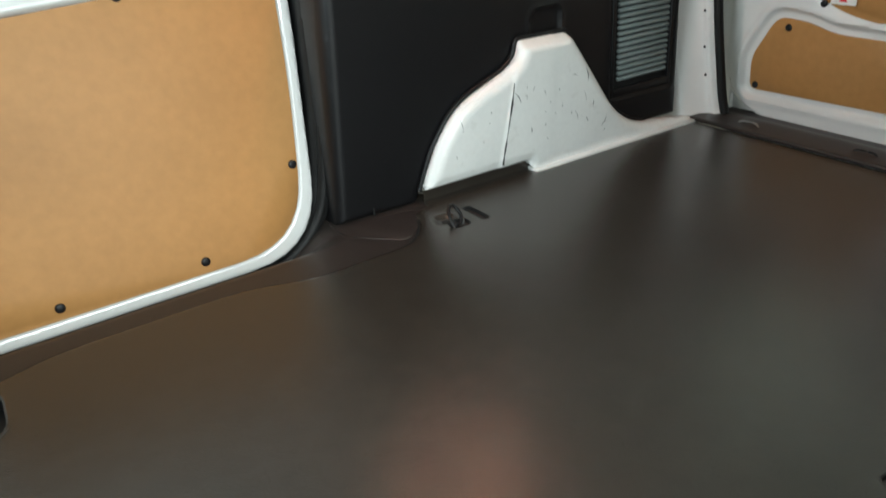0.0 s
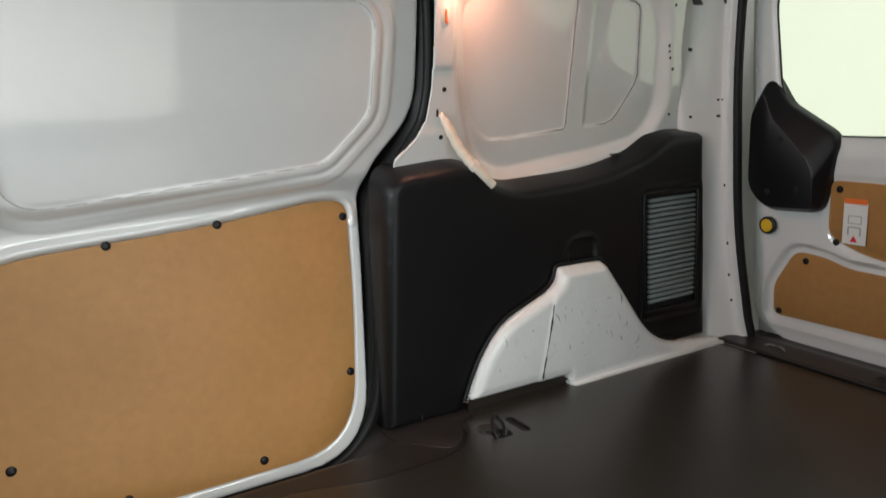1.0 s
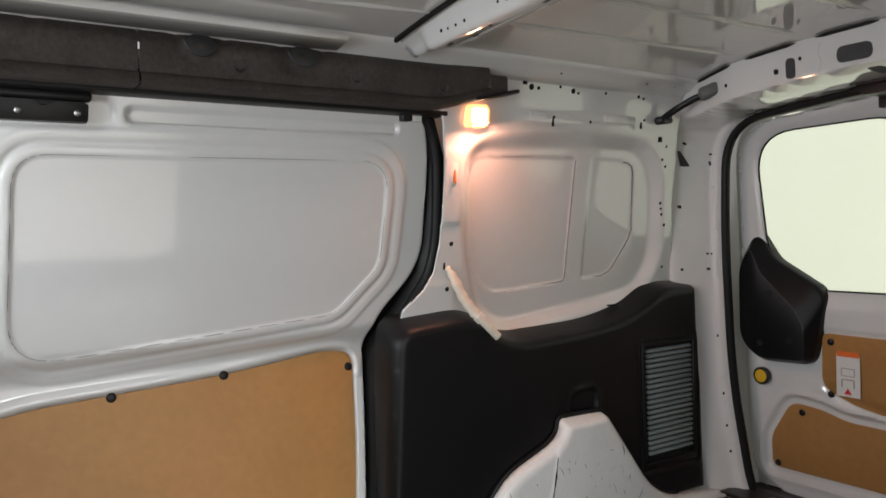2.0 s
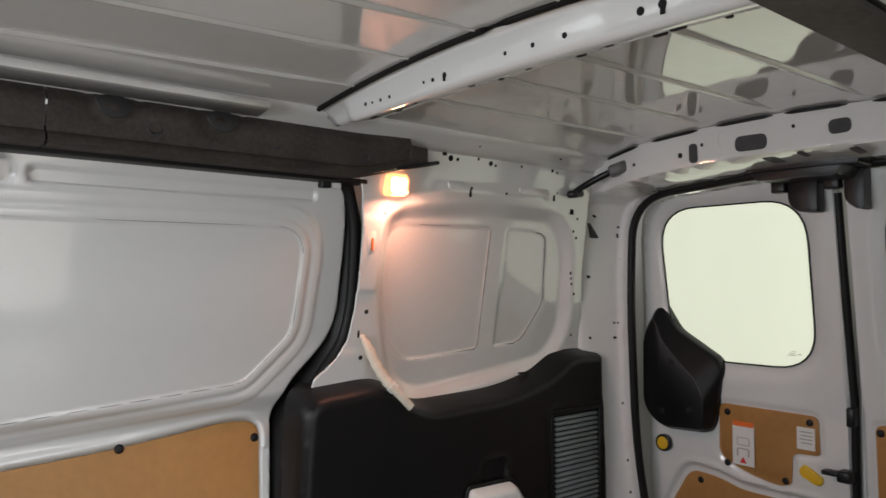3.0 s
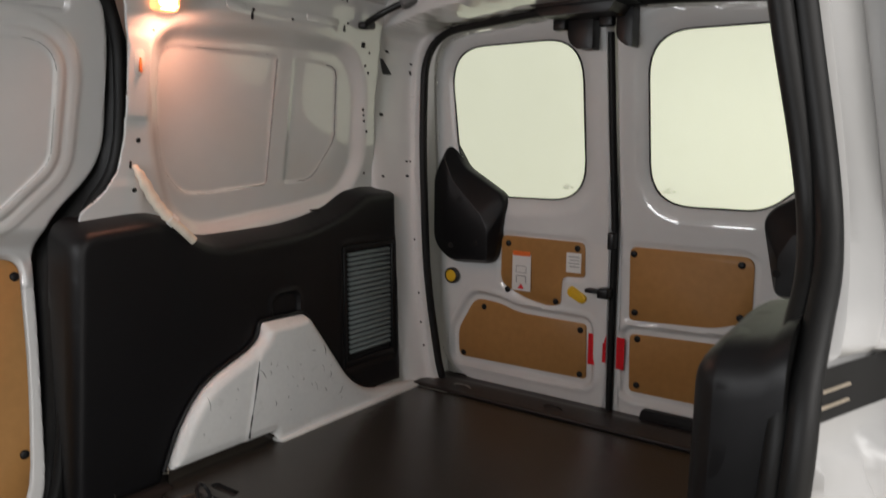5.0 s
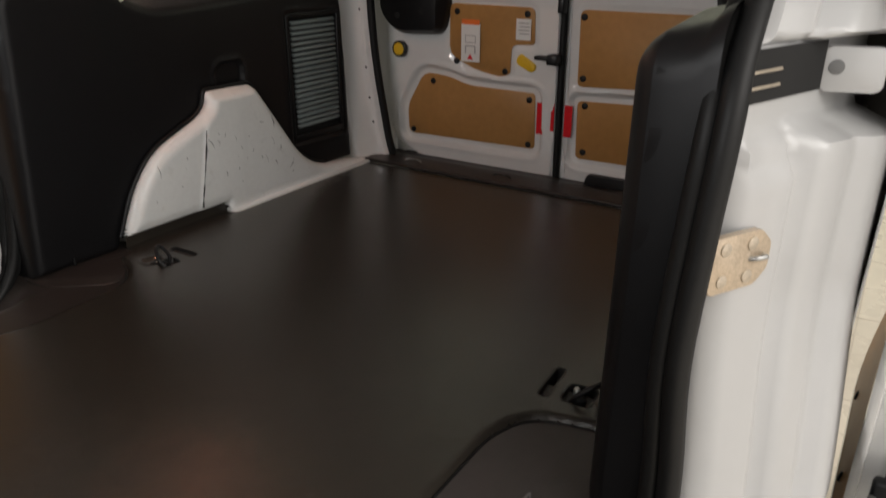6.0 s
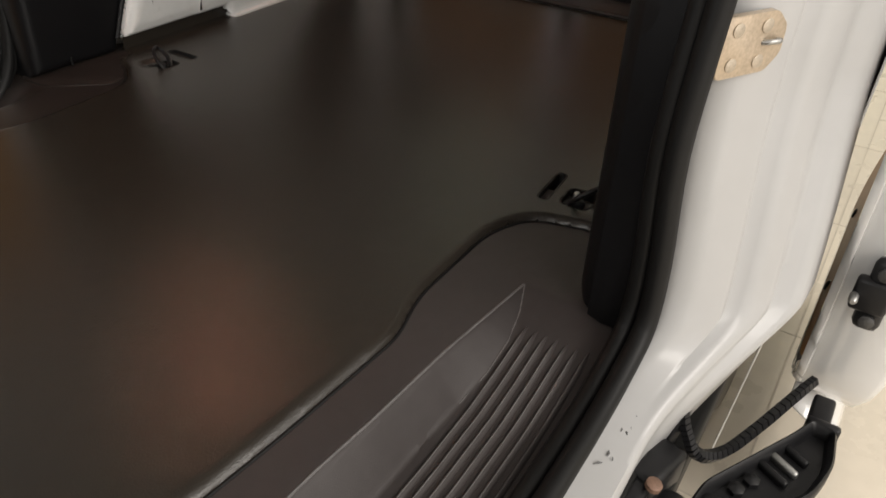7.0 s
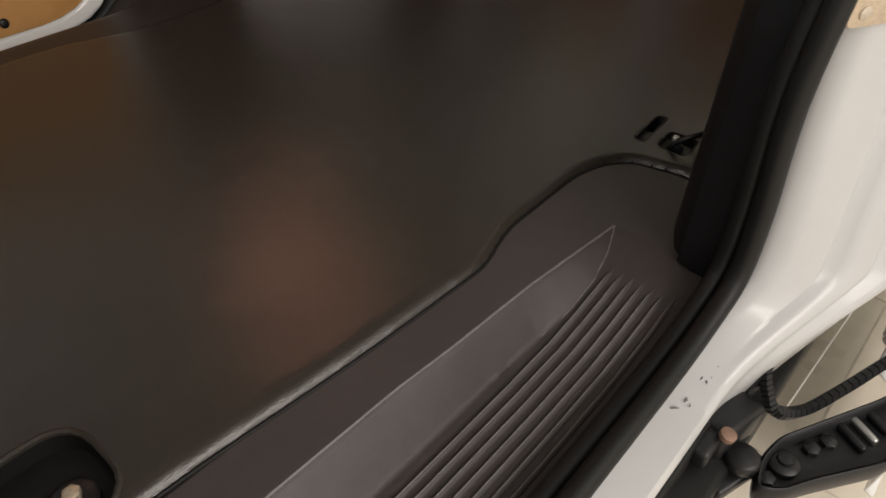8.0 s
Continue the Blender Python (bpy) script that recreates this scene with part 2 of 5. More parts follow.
def sheet(outline, holes, step, place):
    """A pressed sheet over an outline in u, v with holes; place(U, V) gives x, y, z."""
    o = np.array(outline)
    u = np.arange(o[:, 0].min() - step, o[:, 0].max() + 2 * step, step)
    v = np.arange(o[:, 1].min() - step, o[:, 1].max() + 2 * step, step)
    U, V = np.meshgrid(u, v)

    def dist(a, b):
        s = sdf(outline, a, b)
        for h in holes:
            s = np.maximum(s, -sdf(h, a, b))
        return s

    for _ in range(2):
        s = dist(U, V)
        near = np.abs(s) < 0.75 * step
        a, b, e = U[near], V[near], step * 0.05
        s0 = dist(a, b)
        gx, gy = (dist(a + e, b) - s0) / e, (dist(a, b + e) - s0) / e
        g = np.maximum(np.hypot(gx, gy), 0.3)
        move = (s0 > -0.35 * step)
        U[near] = a - np.where(move, s0 * gx / g ** 2, 0)
        V[near] = b - np.where(move, s0 * gy / g ** 2, 0)
    keep = dist(U, V) < 0.12 * step
    x, y, z = place(U, V)
    idx = -np.ones(U.shape, int)
    ok = keep[:-1, :-1] & keep[1:, :-1] & keep[:-1, 1:] & keep[1:, 1:]
    used = np.zeros(U.shape, bool)
    for dy in (0, 1):
        for dx in (0, 1):
            used[dy:used.shape[0] - 1 + dy, dx:used.shape[1] - 1 + dx] |= ok
    idx[used] = np.arange(used.sum())
    vs = np.stack([x[used], y[used], z[used]], 1)
    j, i = np.nonzero(ok)
    fs = np.stack([idx[j, i], idx[j, i + 1], idx[j + 1, i + 1], idx[j + 1, i]], 1)
    return vs.tolist(), fs.tolist()


def thick(ob, t, off=-1.0):
    m = ob.modifiers.new("thickness", "SOLIDIFY")
    m.thickness, m.offset = t, off
    return ob


def strip(rows, closed=False):
    """A skin over rows of points, each row as long as the next."""
    k = len(rows[0])
    vs = [p for r in rows for p in r]
    fs = []
    for i in range(len(rows) - 1):
        for j in range(k if closed else k - 1):
            a, b = i * k + j, i * k + (j + 1) % k
            fs.append((a, b, b + k, a + k))
    return vs, fs


def dot(place, axis, r, h=0.002, n=12):
    return lathe([(r, -0.001), (r, h * 0.6), (r * 0.8, h)], place, axis, n)


# ---- shared lines of the body: x to the rear, y across, z up from the load floor ----
def y_door(z):
    low, up = 0.705 + 0.2 * z, 0.92 - 0.24 * z
    t = ease(z, 0.53, 0.61)
    return low * (1 - t) + up * t


def y_quarter(z):
    return np.where(z > 0.56, 0.858 - 0.22 * z, 0.735)


def y_seal(z):
    return float(np.interp(z, [-0.07, 0.0, 0.5, 0.65, 1.12], [0.68, 0.685, 0.712, 0.712, 0.632]))


DOOR_LINE = rounded([(-0.100, 1.125, .05), (-0.070, 1.02, .06), (-0.060, 0.745, .08), (-0.165, 0.630, .05), (-0.192, 0.57, .05), (-0.205, 0.40, .1),
                     (-0.255, -0.072, .17), (-1.07, -0.072, .10), (-1.10, 0.5, .1), (-1.085, 1.10, .06)], n=7)
APERTURE = [(-1.35, 1.118), (-0.9, 1.122), (-0.4, 1.122), (-0.2, 1.121), (-0.11, 1.11), (-0.055, 1.075), (-0.028, 1.0), (-0.018, 0.9), (-0.016, 0.8),
            (-0.03, 0.725), (-0.075, 0.665), (-0.13, 0.622), (-0.168, 0.575), (-0.184, 0.51), (-0.193, 0.40), (-0.205, 0.26),
            (-0.225, 0.12), (-0.252, 0.02), (-0.31, -0.045), (-0.39, -0.078), (-0.5, -0.084), (-0.8, -0.084), (-1.35, -0.084)]


NEAR_APERTURE = [(x, z if z > 0.04 else 0.04 + (z - 0.04) * 0.60) for x, z in APERTURE]
FAR_APERTURE = [(x - 0.038 * float(ease(np.array(z), 0.60, 0.69)), z) for x, z in APERTURE]


def offset_open(path, d):
    out = []
    for i, p in enumerate(path):
        a, c = Vector(path[max(i - 1, 0)]), Vector(path[min(i + 1, len(path) - 1)])
        t = (c - a).normalized()
        out.append((p[0] - t.y * d, p[1] + t.x * d))
    return out


# ---- showroom round the van ----
tagged(part("ground", box((0.5, -0.5, -0.60), (12, 12, 0.06), 0), SHOWFLOOR), "cream tiled showroom floor under the van", "floor", kind="structure")
joints = merged(*[box((-5.4 + 0.6 * i, -0.5, -0.5695), (0.004, 11.8, 0.001), 0) for i in range(20)],
                *[box((0.5, -6.3 + 0.6 * i, -0.5695), (11.8, 0.004, 0.001), 0) for i in range(20)])
tagged(part("trim_floor_joints", joints, FLOORJOINT), "thin grey joints between cream floor tiles", "joint", kind="structure")
tagged(part("backdrop", box((3.6, 0, 1.2), (0.1, 11.5, 3.6), 0), WALL_GLOW), "pale cream showroom wall behind the van, made to glow", "wall", kind="structure")

# ---- floor ----
MAT_LINE = rounded([(-1.42, -0.430), (-0.90, -0.434, .08), (-0.66, -0.457, .08), (-0.447, -0.467, .025), (-0.368, -0.443, .035), (-0.175, -0.443, .06), (-0.100, -0.478, .05), (-0.079, -0.57, .02), (-0.079, -0.60, .01),
                    (0.905, -0.60, .01), (0.905, 0.60, .01), (0.318, 0.604, .004), (0.306, 0.663, .004), (0.0, 0.663, .004), (-0.02, 0.605, .01), (-0.06, 0.60, .02), (-0.075, 0.545, .05), (-0.135, 0.468, .05), (-0.36, 0.462, .05), (-0.50, 0.512, .05), (-0.84, 0.512, .05), (-0.95, 0.475, .04), (-1.42, 0.475)], n=5)
POCKETS = [(rounded([(-1.06, y0), (-0.925, y0), (-0.925, y1), (-1.06, y1)], 0.045), 0.026) for y0, y1 in ((0.315, 0.455), (-0.418, -0.300))]
POCKETS.append((rounded([(-0.052, 0.50), (-0.008, 0.49), (0.0, 0.532), (-0.045, 0.545)], 0.015), 0.008))
CUPS = [rounded([(-0.040, 0.462), (0.004, 0.458), (0.010, 0.494), (-0.034, 0.498)], 0.012, 4), rounded([(0.036, 0.458), (0.056, 0.458), (0.056, 0.54), (0.036, 0.54)], 0.010, 4),
        rounded([(-0.044, -0.500), (0.010, -0.498), (0.012, -0.550), (-0.046, -0.548)], 0.014, 4), rounded([(-0.050, -0.4635), (0.044, -0.458), (0.044, -0.475), (-0.050, -0.4805)], 0.008, 4)]


def place_mat(U, V):
    wide = 0.011 + 0.012 * ease(-U, 0.40, 0.52) * (V < 0)
    d = np.clip(1 + sdf(MAT_LINE, U, V) / wide, 0, 1)
    z = -0.013 * (1 - np.sqrt(np.clip(1 - d * d, 0, 1)))
    for poly, deep in POCKETS[2:]:
        z = np.minimum(z, -deep * ease(-sdf(poly, U, V), -0.008, 0.010))
    return U, V, z


floor = tagged(part("floor", sheet(MAT_LINE, CUPS + [poly for poly, deep in POCKETS[:2]], 0.0055, place_mat), MAT), "dark brown-grey leather-grained rubber load floor mat", "floor", kind="structure")

far_sill = sheet(rounded([(-1.42, 0.44), (0.08, 0.44), (0.08, 0.66), (-0.10, 0.75), (-1.42, 0.75)], 0.01), [], 0.012,
                 lambda U, V: (U, V, -0.011 - 0.075 * ease(V, 0.572, 0.66) * ease(-U, 0.215, 0.37)))
tagged(thick(part("trim_far_sill", far_sill, SILL), 0.006, 0), "dark brown plastic sill trim beside the closed door", "sill trim", kind="structure")


STEP_X = [-1.42, -0.84, -0.67, -0.582, -0.433, -0.256, 0.1]
STEP_CREST = [0.508, 0.514, 0.518, 0.525, 0.532, 0.550, 0.585]
RAMP_X = [-1.42, -0.56, -0.46, -0.40, -0.347, -0.30, -0.256, 0.1]
RAMP_FOOT = [0.566, 0.565, 0.570, 0.5765, 0.5755, 0.567, 0.5505, 0.586]
RAMP_Z = [-0.066, -0.066, -0.062, -0.052, -0.040, -0.0265, -0.0125, -0.012]


def step_foot(U):
    return np.interp(U, RAMP_X, RAMP_Z)


def place_step(U, V):
    crest, foot = np.interp(U, STEP_X, STEP_CREST), np.interp(U, RAMP_X, RAMP_FOOT)
    t = np.clip((-V - crest) / np.maximum(foot - crest, 0.0006), 0, 1)
    z = -0.012 + (step_foot(U) + 0.012) * t
    z = z + 0.012 * ease(-V, 0.700, 0.726) * ease(-U, 0.25, 0.45)
    return U, V, z


step_line = rounded([(-1.40, -0.44), (0.0, -0.44), (0.0, -0.68), (-0.22, -0.71), (-0.32, -0.742), (-1.40, -0.742)], 0.015)
step_trim = tagged(thick(part("trim_step_well", sheet(step_line, [], 0.0045, place_step), STEP), 0.004, 0), "charcoal plastic step well with ribbed tread at the open door", "step trim", kind="structure")
xs = np.linspace(-1.39, -0.258, 40)
# Pale tubes paint the light lines on the upper and foot edges.
under(part("step_edge", tube([(x, -float(np.interp(x, STEP_X, STEP_CREST)), -0.0108) for x in xs], [0.0021] * 34 + [0.0018] * 6, 6, up=(0, 0, 1)), STEP_HIGHLIGHT), step_trim)
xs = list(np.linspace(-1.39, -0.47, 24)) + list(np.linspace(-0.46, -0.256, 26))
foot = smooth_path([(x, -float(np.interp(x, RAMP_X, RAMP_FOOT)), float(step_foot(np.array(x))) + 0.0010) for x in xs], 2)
under(part("step_edge", tube(foot, [0.0014] * 45 + [0.0020] * (len(foot) - 45), 6), STEP_HIGHLIGHT), step_trim)
for i in range(7):
    yr = -0.588 - 0.0150 * i
    xs = list(np.linspace(-1.39, -0.50, 16)) + list(np.linspace(-0.48, -0.314, 22))
    crest = [(x, yr, float(place_step(np.array([x]), np.array([yr]))[2][0])) for x in xs]
    taper = [1.0] * 34 + [0.9, 0.75, 0.5, 0.2]
    rib = under(part("tread_rib", tube([(x, y, z + 0.0010) for x, y, z in crest], [0.0044 * q for q in taper], 8, squash=1.25, up=(0, 0, 1)), STEP), step_trim)
    # A thin pale tube paints the highlight on each rib.
    part("crest_highlight", tube([(x, y + 0.0012, z + 0.0058 * q) for (x, y, z), q in zip(crest, taper)], [0.0011 * q for q in taper], 5, up=(0, 0, 1)), STEP_HIGHLIGHT, rib)
groove = [(x, y, -0.0105) for x, y in offset(MAT_LINE, 0.002) if x < -0.07]
for side in (1, -1):
    run_pts = [(x, y, z + (0.0035 if side > 0 else 0)) for x, y, z in groove if y * side > 0.2]
    under(part("mat_edge", tube(run_pts, 0.0024, 6, up=(0, 0, 1)), RUBBER), floor)

rear_sill = sheet(rounded([(0.90, -0.62), (1.10, -0.62), (1.10, 0.62), (0.90, 0.62)], 0.01), [], 0.014,
                  lambda U, V: (U, V, 0.004 - 0.012 * ease(U, 1.0, 1.06)))
rear_sill_ob = tagged(thick(part("trim_rear_sill", rear_sill, SILL), 0.008, 0), "dark plastic rear sill plate below the doors", "sill trim", kind="structure")
for yy in (0.46, 0.13):
    under(part("sill_loop", tube(smooth_path([(0.955, yy - 0.035, 0.004), (0.962, yy - 0.02, 0.012), (0.962, yy + 0.02, 0.012), (0.955, yy + 0.035, 0.004)]), 0.003), STEEL if yy > 0.3 else SMOOTH_BLACK), rear_sill_ob)


# ---- tie-down rings in their floor pockets ----
def cup(poly, deep):
    rows = [[(u, v, z) for u, v in offset(poly, d)] for d, z in ((0.004, -0.0015), (0.0, -0.004), (-0.001, -deep))]
    v, f = strip(rows, True)
    f.append(list(range(2 * len(poly), 3 * len(poly))))
    return v, f


for poly, deep in POCKETS[:2]:
    liner = under(part("pocket_liner", cup(poly, deep), RUBBER), floor)
    part("pocket_lip", tube([(u, v, -0.0014) for u, v in offset(poly, 0.003)], 0.0040, 6, True, up=(0, 0, 1)), MAT, liner)


def tie_down(s):
    k = 0 if s > 0 else 2
    cx = sum(p[0] for p in CUPS[k]) / len(CUPS[k])
    cy = sum(p[1] for p in CUPS[k]) / len(CUPS[k])
    e = empty("tie_down", (cx, cy, -0.03), "black folding tie-down ring with a bolt in a floor pocket", "tie-down", group="tie-downs in the floor")
    for q in (k, k + 1):
        # Near-black colour puts the pocket's deep shade into the cup.
        pocket = P("pocket", cup(CUPS[q], 0.030), HOLE, e)
        part("pocket_lip", tube([(u, v, -0.0016) for u, v in offset(CUPS[q], 0.002)], 0.0022, 6, True, up=(0, 0, 1)), RUBBER, pocket)
    br = P("bracket", box((cx + 0.004, cy, -0.018), (0.042, 0.026, 0.010), 0.003), RUBBER, e)
    part("bolt", lathe([(0.0065, -0.012), (0.0065, 0.006), (0.0045, 0.0085)], (cx + 0.014, cy + 0.010, -0.006), (0, 0, 1), 6), STEEL, br, "bright steel bolt head")
    P("ring", tube(smooth_path([(cx - 0.014, cy - s * 0.014, -0.012), (cx - 0.020, cy + s * 0.002, 0.010), (cx - 0.012, cy + s * 0.022, 0.027), (cx + 0.004, cy + s * 0.034, 0.031),
                                (cx + 0.014, cy + s * 0.030, 0.022), (cx + 0.014, cy + s * 0.012, 0.008), (cx + 0.004, cy + s * 0.002, -0.006)]), 0.0042), SMOOTH_BLACK, e)
    P("hinge_eye", box((cx - 0.012, cy + s * 0.004, -0.002), (0.014, 0.022, 0.016), 0.004, (10, 0, 20)), SMOOTH_BLACK, e)
    return e


tie_down(1), tie_down(-1)
for s in (1, -1):
    e = empty("floor_bolt", (-0.965, s * 0.40 if s > 0 else -0.375, -0.022), "brass-coloured bolt on a dark ring in a floor pocket", "bolt", group="bolts in the floor")
    ring = P("washer", lathe([(0.024, 0), (0.024, 0.006), (0.018, 0.01)], (-0.965, s * 0.40 if s > 0 else -0.375, -0.022), (0, 0, 1), 16), SMOOTH_BLACK, e)
    part("head", lathe([(0.009, 0), (0.009, 0.008), (0.006, 0.010)], (-0.965, s * 0.40 if s > 0 else -0.375, -0.012), (0, 0, 1), 6), ZINC, ring)

# ---- roof ----
FRONT_RIBS = [0.386, 0.212, 0.040, -0.135, -0.31]
REAR_RIBS = [0.372, 0.196, 0.018, -0.176, -0.365]


def z_roof(y):
    return 1.268 - 0.13 * y * y


roof_sheet = sheet([(-1.45, -0.56), (0.80, -0.56), (0.80, 0.56), (-1.45, 0.56)], [], 0.02,
                   lambda U, V: (U, V, z_roof(V) - 0.004 * ease(U, 0.5, 0.8)))
ribs = []
for rib_set, a, b, lean in ((FRONT_RIBS, -1.42, -0.235, -0.085), (REAR_RIBS, -0.10, 0.645, -0.035)):
    for y0 in rib_set:
        line = [(x, y0 + lean * (x + 0.23 if a < -1 else x - 0.1)) for x in np.linspace(a, b, 10)]
        ribs.append(tube([(x, y, z_roof(y) - 0.002) for x, y in line], [0.0015] + [0.0070] * 8 + [0.0015], 8, squash=0.5, up=(0, 0, 1)))
ceiling = tagged(thick(part("ceiling", merged(roof_sheet, *ribs), ROOFPAINT), 0.003, 0), "glossy grey-white bare steel roof with long ribs", "ceiling", kind="structure")


def bow_base(y):
    """The lower front edge of the roof bow, rising where its ends are bolted to the rails."""
    e = float(ease(np.array(abs(y)), 0.452, 0.475))
    return 1.2025 - 0.045 * y * y + 0.012 * e, e


def bow(x0, x1):
    rows = []
    for y in np.linspace(-0.545, 0.545, 61):
        zb, e = bow_base(y)
        zt, w = z_roof(y) - 0.005, 0.018 * e
        rows.append([(x0 - 0.014, y, zt + 0.003), (x0 + w * 0.3, y, zt - 0.002), (x0 + 0.004 + w, y, zt - 0.010), (x0 + 0.010 + w, y, zb + 0.010), (x0 + 0.016 + w, y, zb + 0.002),
                     (x0 + 0.024 + w, y, zb), (x1 - 0.040 - w, y, zb + 0.014), (x1 - 0.016 - w, y, zb + 0.024), (x1 - 0.012 - w, y, zb + 0.028), (x1 - w, y, zb + 0.030)])
    return strip(rows)


roof_bow = tagged(thick(part("trim_roof_bow", bow(-0.224, -0.104), WHITE), 0.003, 0), "white pressed steel roof bow with small holes", "roof bow", kind="structure")
for y, z, r in ((0.385, 1.215, .0040), (0.362, 1.214, .0025), (0.335, 1.214, .0032), (0.306, 1.215, .0035), (0.202, 1.221, .0028), (0.177, 1.220, .0038), (0.145, 1.222, .0050),
                (-0.002, 1.225, .0035), (-0.060, 1.224, .004), (-0.122, 1.223, .0046), (-0.250, 1.222, .006), (-0.283, 1.222, .0065), (-0.37, 1.220, .005)):
    zb, e = bow_base(y)
    x = -0.2205 + 0.006 * (z_roof(y) - 0.015 - z) / max(z_roof(y) - 0.015 - zb - 0.01, 0.01)
    under(part("hole", dot((x - 0.0008, y, z), (-1, 0, -0.12), r, 0.0014, 10), HOLE), roof_bow)
under(part("slot", box((-0.2180, 0.145, 1.216), (0.003, 0.005, 0.009), 0.001), HOLE), roof_bow)
under(part("slot", box((-0.2180, -0.283, 1.214), (0.003, 0.007, 0.010), 0.001), HOLE), roof_bow)
for y, dx, w, h in ((0.40, 0.036, 0.020, 0.008), (0.35, 0.060, 0.018, 0.010), (0.27, 0.040, 0.008, 0.006), (0.12, 0.046, 0.016, 0.008), (0.08, 0.078, 0.010, 0.006), (-0.01, 0.050, 0.012, 0.007),
                    (-0.10, 0.070, 0.018, 0.009), (-0.17, 0.046, 0.014, 0.008), (-0.23, 0.080, 0.022, 0.010), (-0.27, 0.060, 0.024, 0.012), (-0.33, 0.082, 0.010, 0.008)):
    zb, _ = bow_base(y)
    under(part("slot", mapped(prism(rounded([(-w / 2, -h / 2), (w / 2, -h / 2), (w / 2, h / 2), (-w / 2, h / 2)], h * 0.45, 4), 0, 0.003),
                              lambda u, v, q: (-0.224 + dx + v, y + u, zb + (dx - 0.024) * 0.245 - 0.0026 + q)), HOLE), roof_bow)
# Black tube drawn for the dark gap before the roof bow.
dark_gap = tube([(-0.238, y, z_roof(y) - 0.004) for y in np.linspace(-0.53, 0.53, 20)], 0.0065, 6)
under(part("dark_gap_strip", dark_gap, RUBBER), roof_bow)


# ---- side walls above the trim ----
QUARTER_LINE = [(-0.11, 1.195), (-0.068, 1.074), (-0.056, 0.99), (-0.051, 0.90), (-0.048, 0.80), (-0.058, 0.724), (-0.090, 0.678), (-0.138, 0.638), (-0.155, 0.54), (-0.16, 0.4), (-0.17, -0.03),
                (0.93, -0.03), (0.90, 0.2), (0.86, 0.5), (0.822, 0.62), (0.758, 0.9), (0.738, 1.1), (0.742, 1.195)]
Q_RIM = rounded([(0.000, 1.045, .09), (0.30, 1.073, .1), (0.625, 1.068, .07), (0.705, 0.97, .06), (0.745, 0.72, .06), (0.68, 0.618, .08), (0.53, 0.593, .1), (0.17, 0.553, .06), (0.075, 0.615, .06), (0.018, 0.79, .1)], n=6)
Q_PANE = rounded([(0.030, 1.009, .06), (0.380, 1.015, .012), (0.393, 0.678, .012), (0.174, 0.660, .03), (0.119, 0.673, .03), (0.069, 0.731, .03), (0.036, 0.87, .05)], n=5)
Q_PANE2 = rounded([(0.435, 1.014, .012), (0.535, 1.014, .03), (0.600, 1.000, .02), (0.634, 0.800, .03), (0.557, 0.685, .03), (0.455, 0.682, .012)], n=5)


def place_quarter(s):
    def fn(U, V):
        h = 0.026 * ease(-sdf(Q_RIM, U, V), -0.012, 0.036)
        wave = 0.0010 * np.sin(U * 95) + 0.0008 * np.sin(V * 120 + 1)
        h = h + 0.0035 * ease(-sdf(Q_PANE, U, V) + wave, -0.003, 0.005) + 0.0035 * ease(-sdf(Q_PANE2, U, V) + wave, -0.003, 0.005)
        h = h - 0.004 * ease(V, 0.838, 0.846) * ease(0.008 - U, 0, 0.010) * ease(1.03 - V, 0, 0.02) - 0.003 * ease(0.71 - V, 0, 0.02) * ease(0.02 - U, 0, 0.02)
        h = h - 0.006 * np.exp(-((V - 1.10) / 0.016) ** 2) * ease(0.22 - np.abs(U - 0.35), 0, 0.05)
        y = y_quarter(V) + h
        return U, s * y, V
    return fn


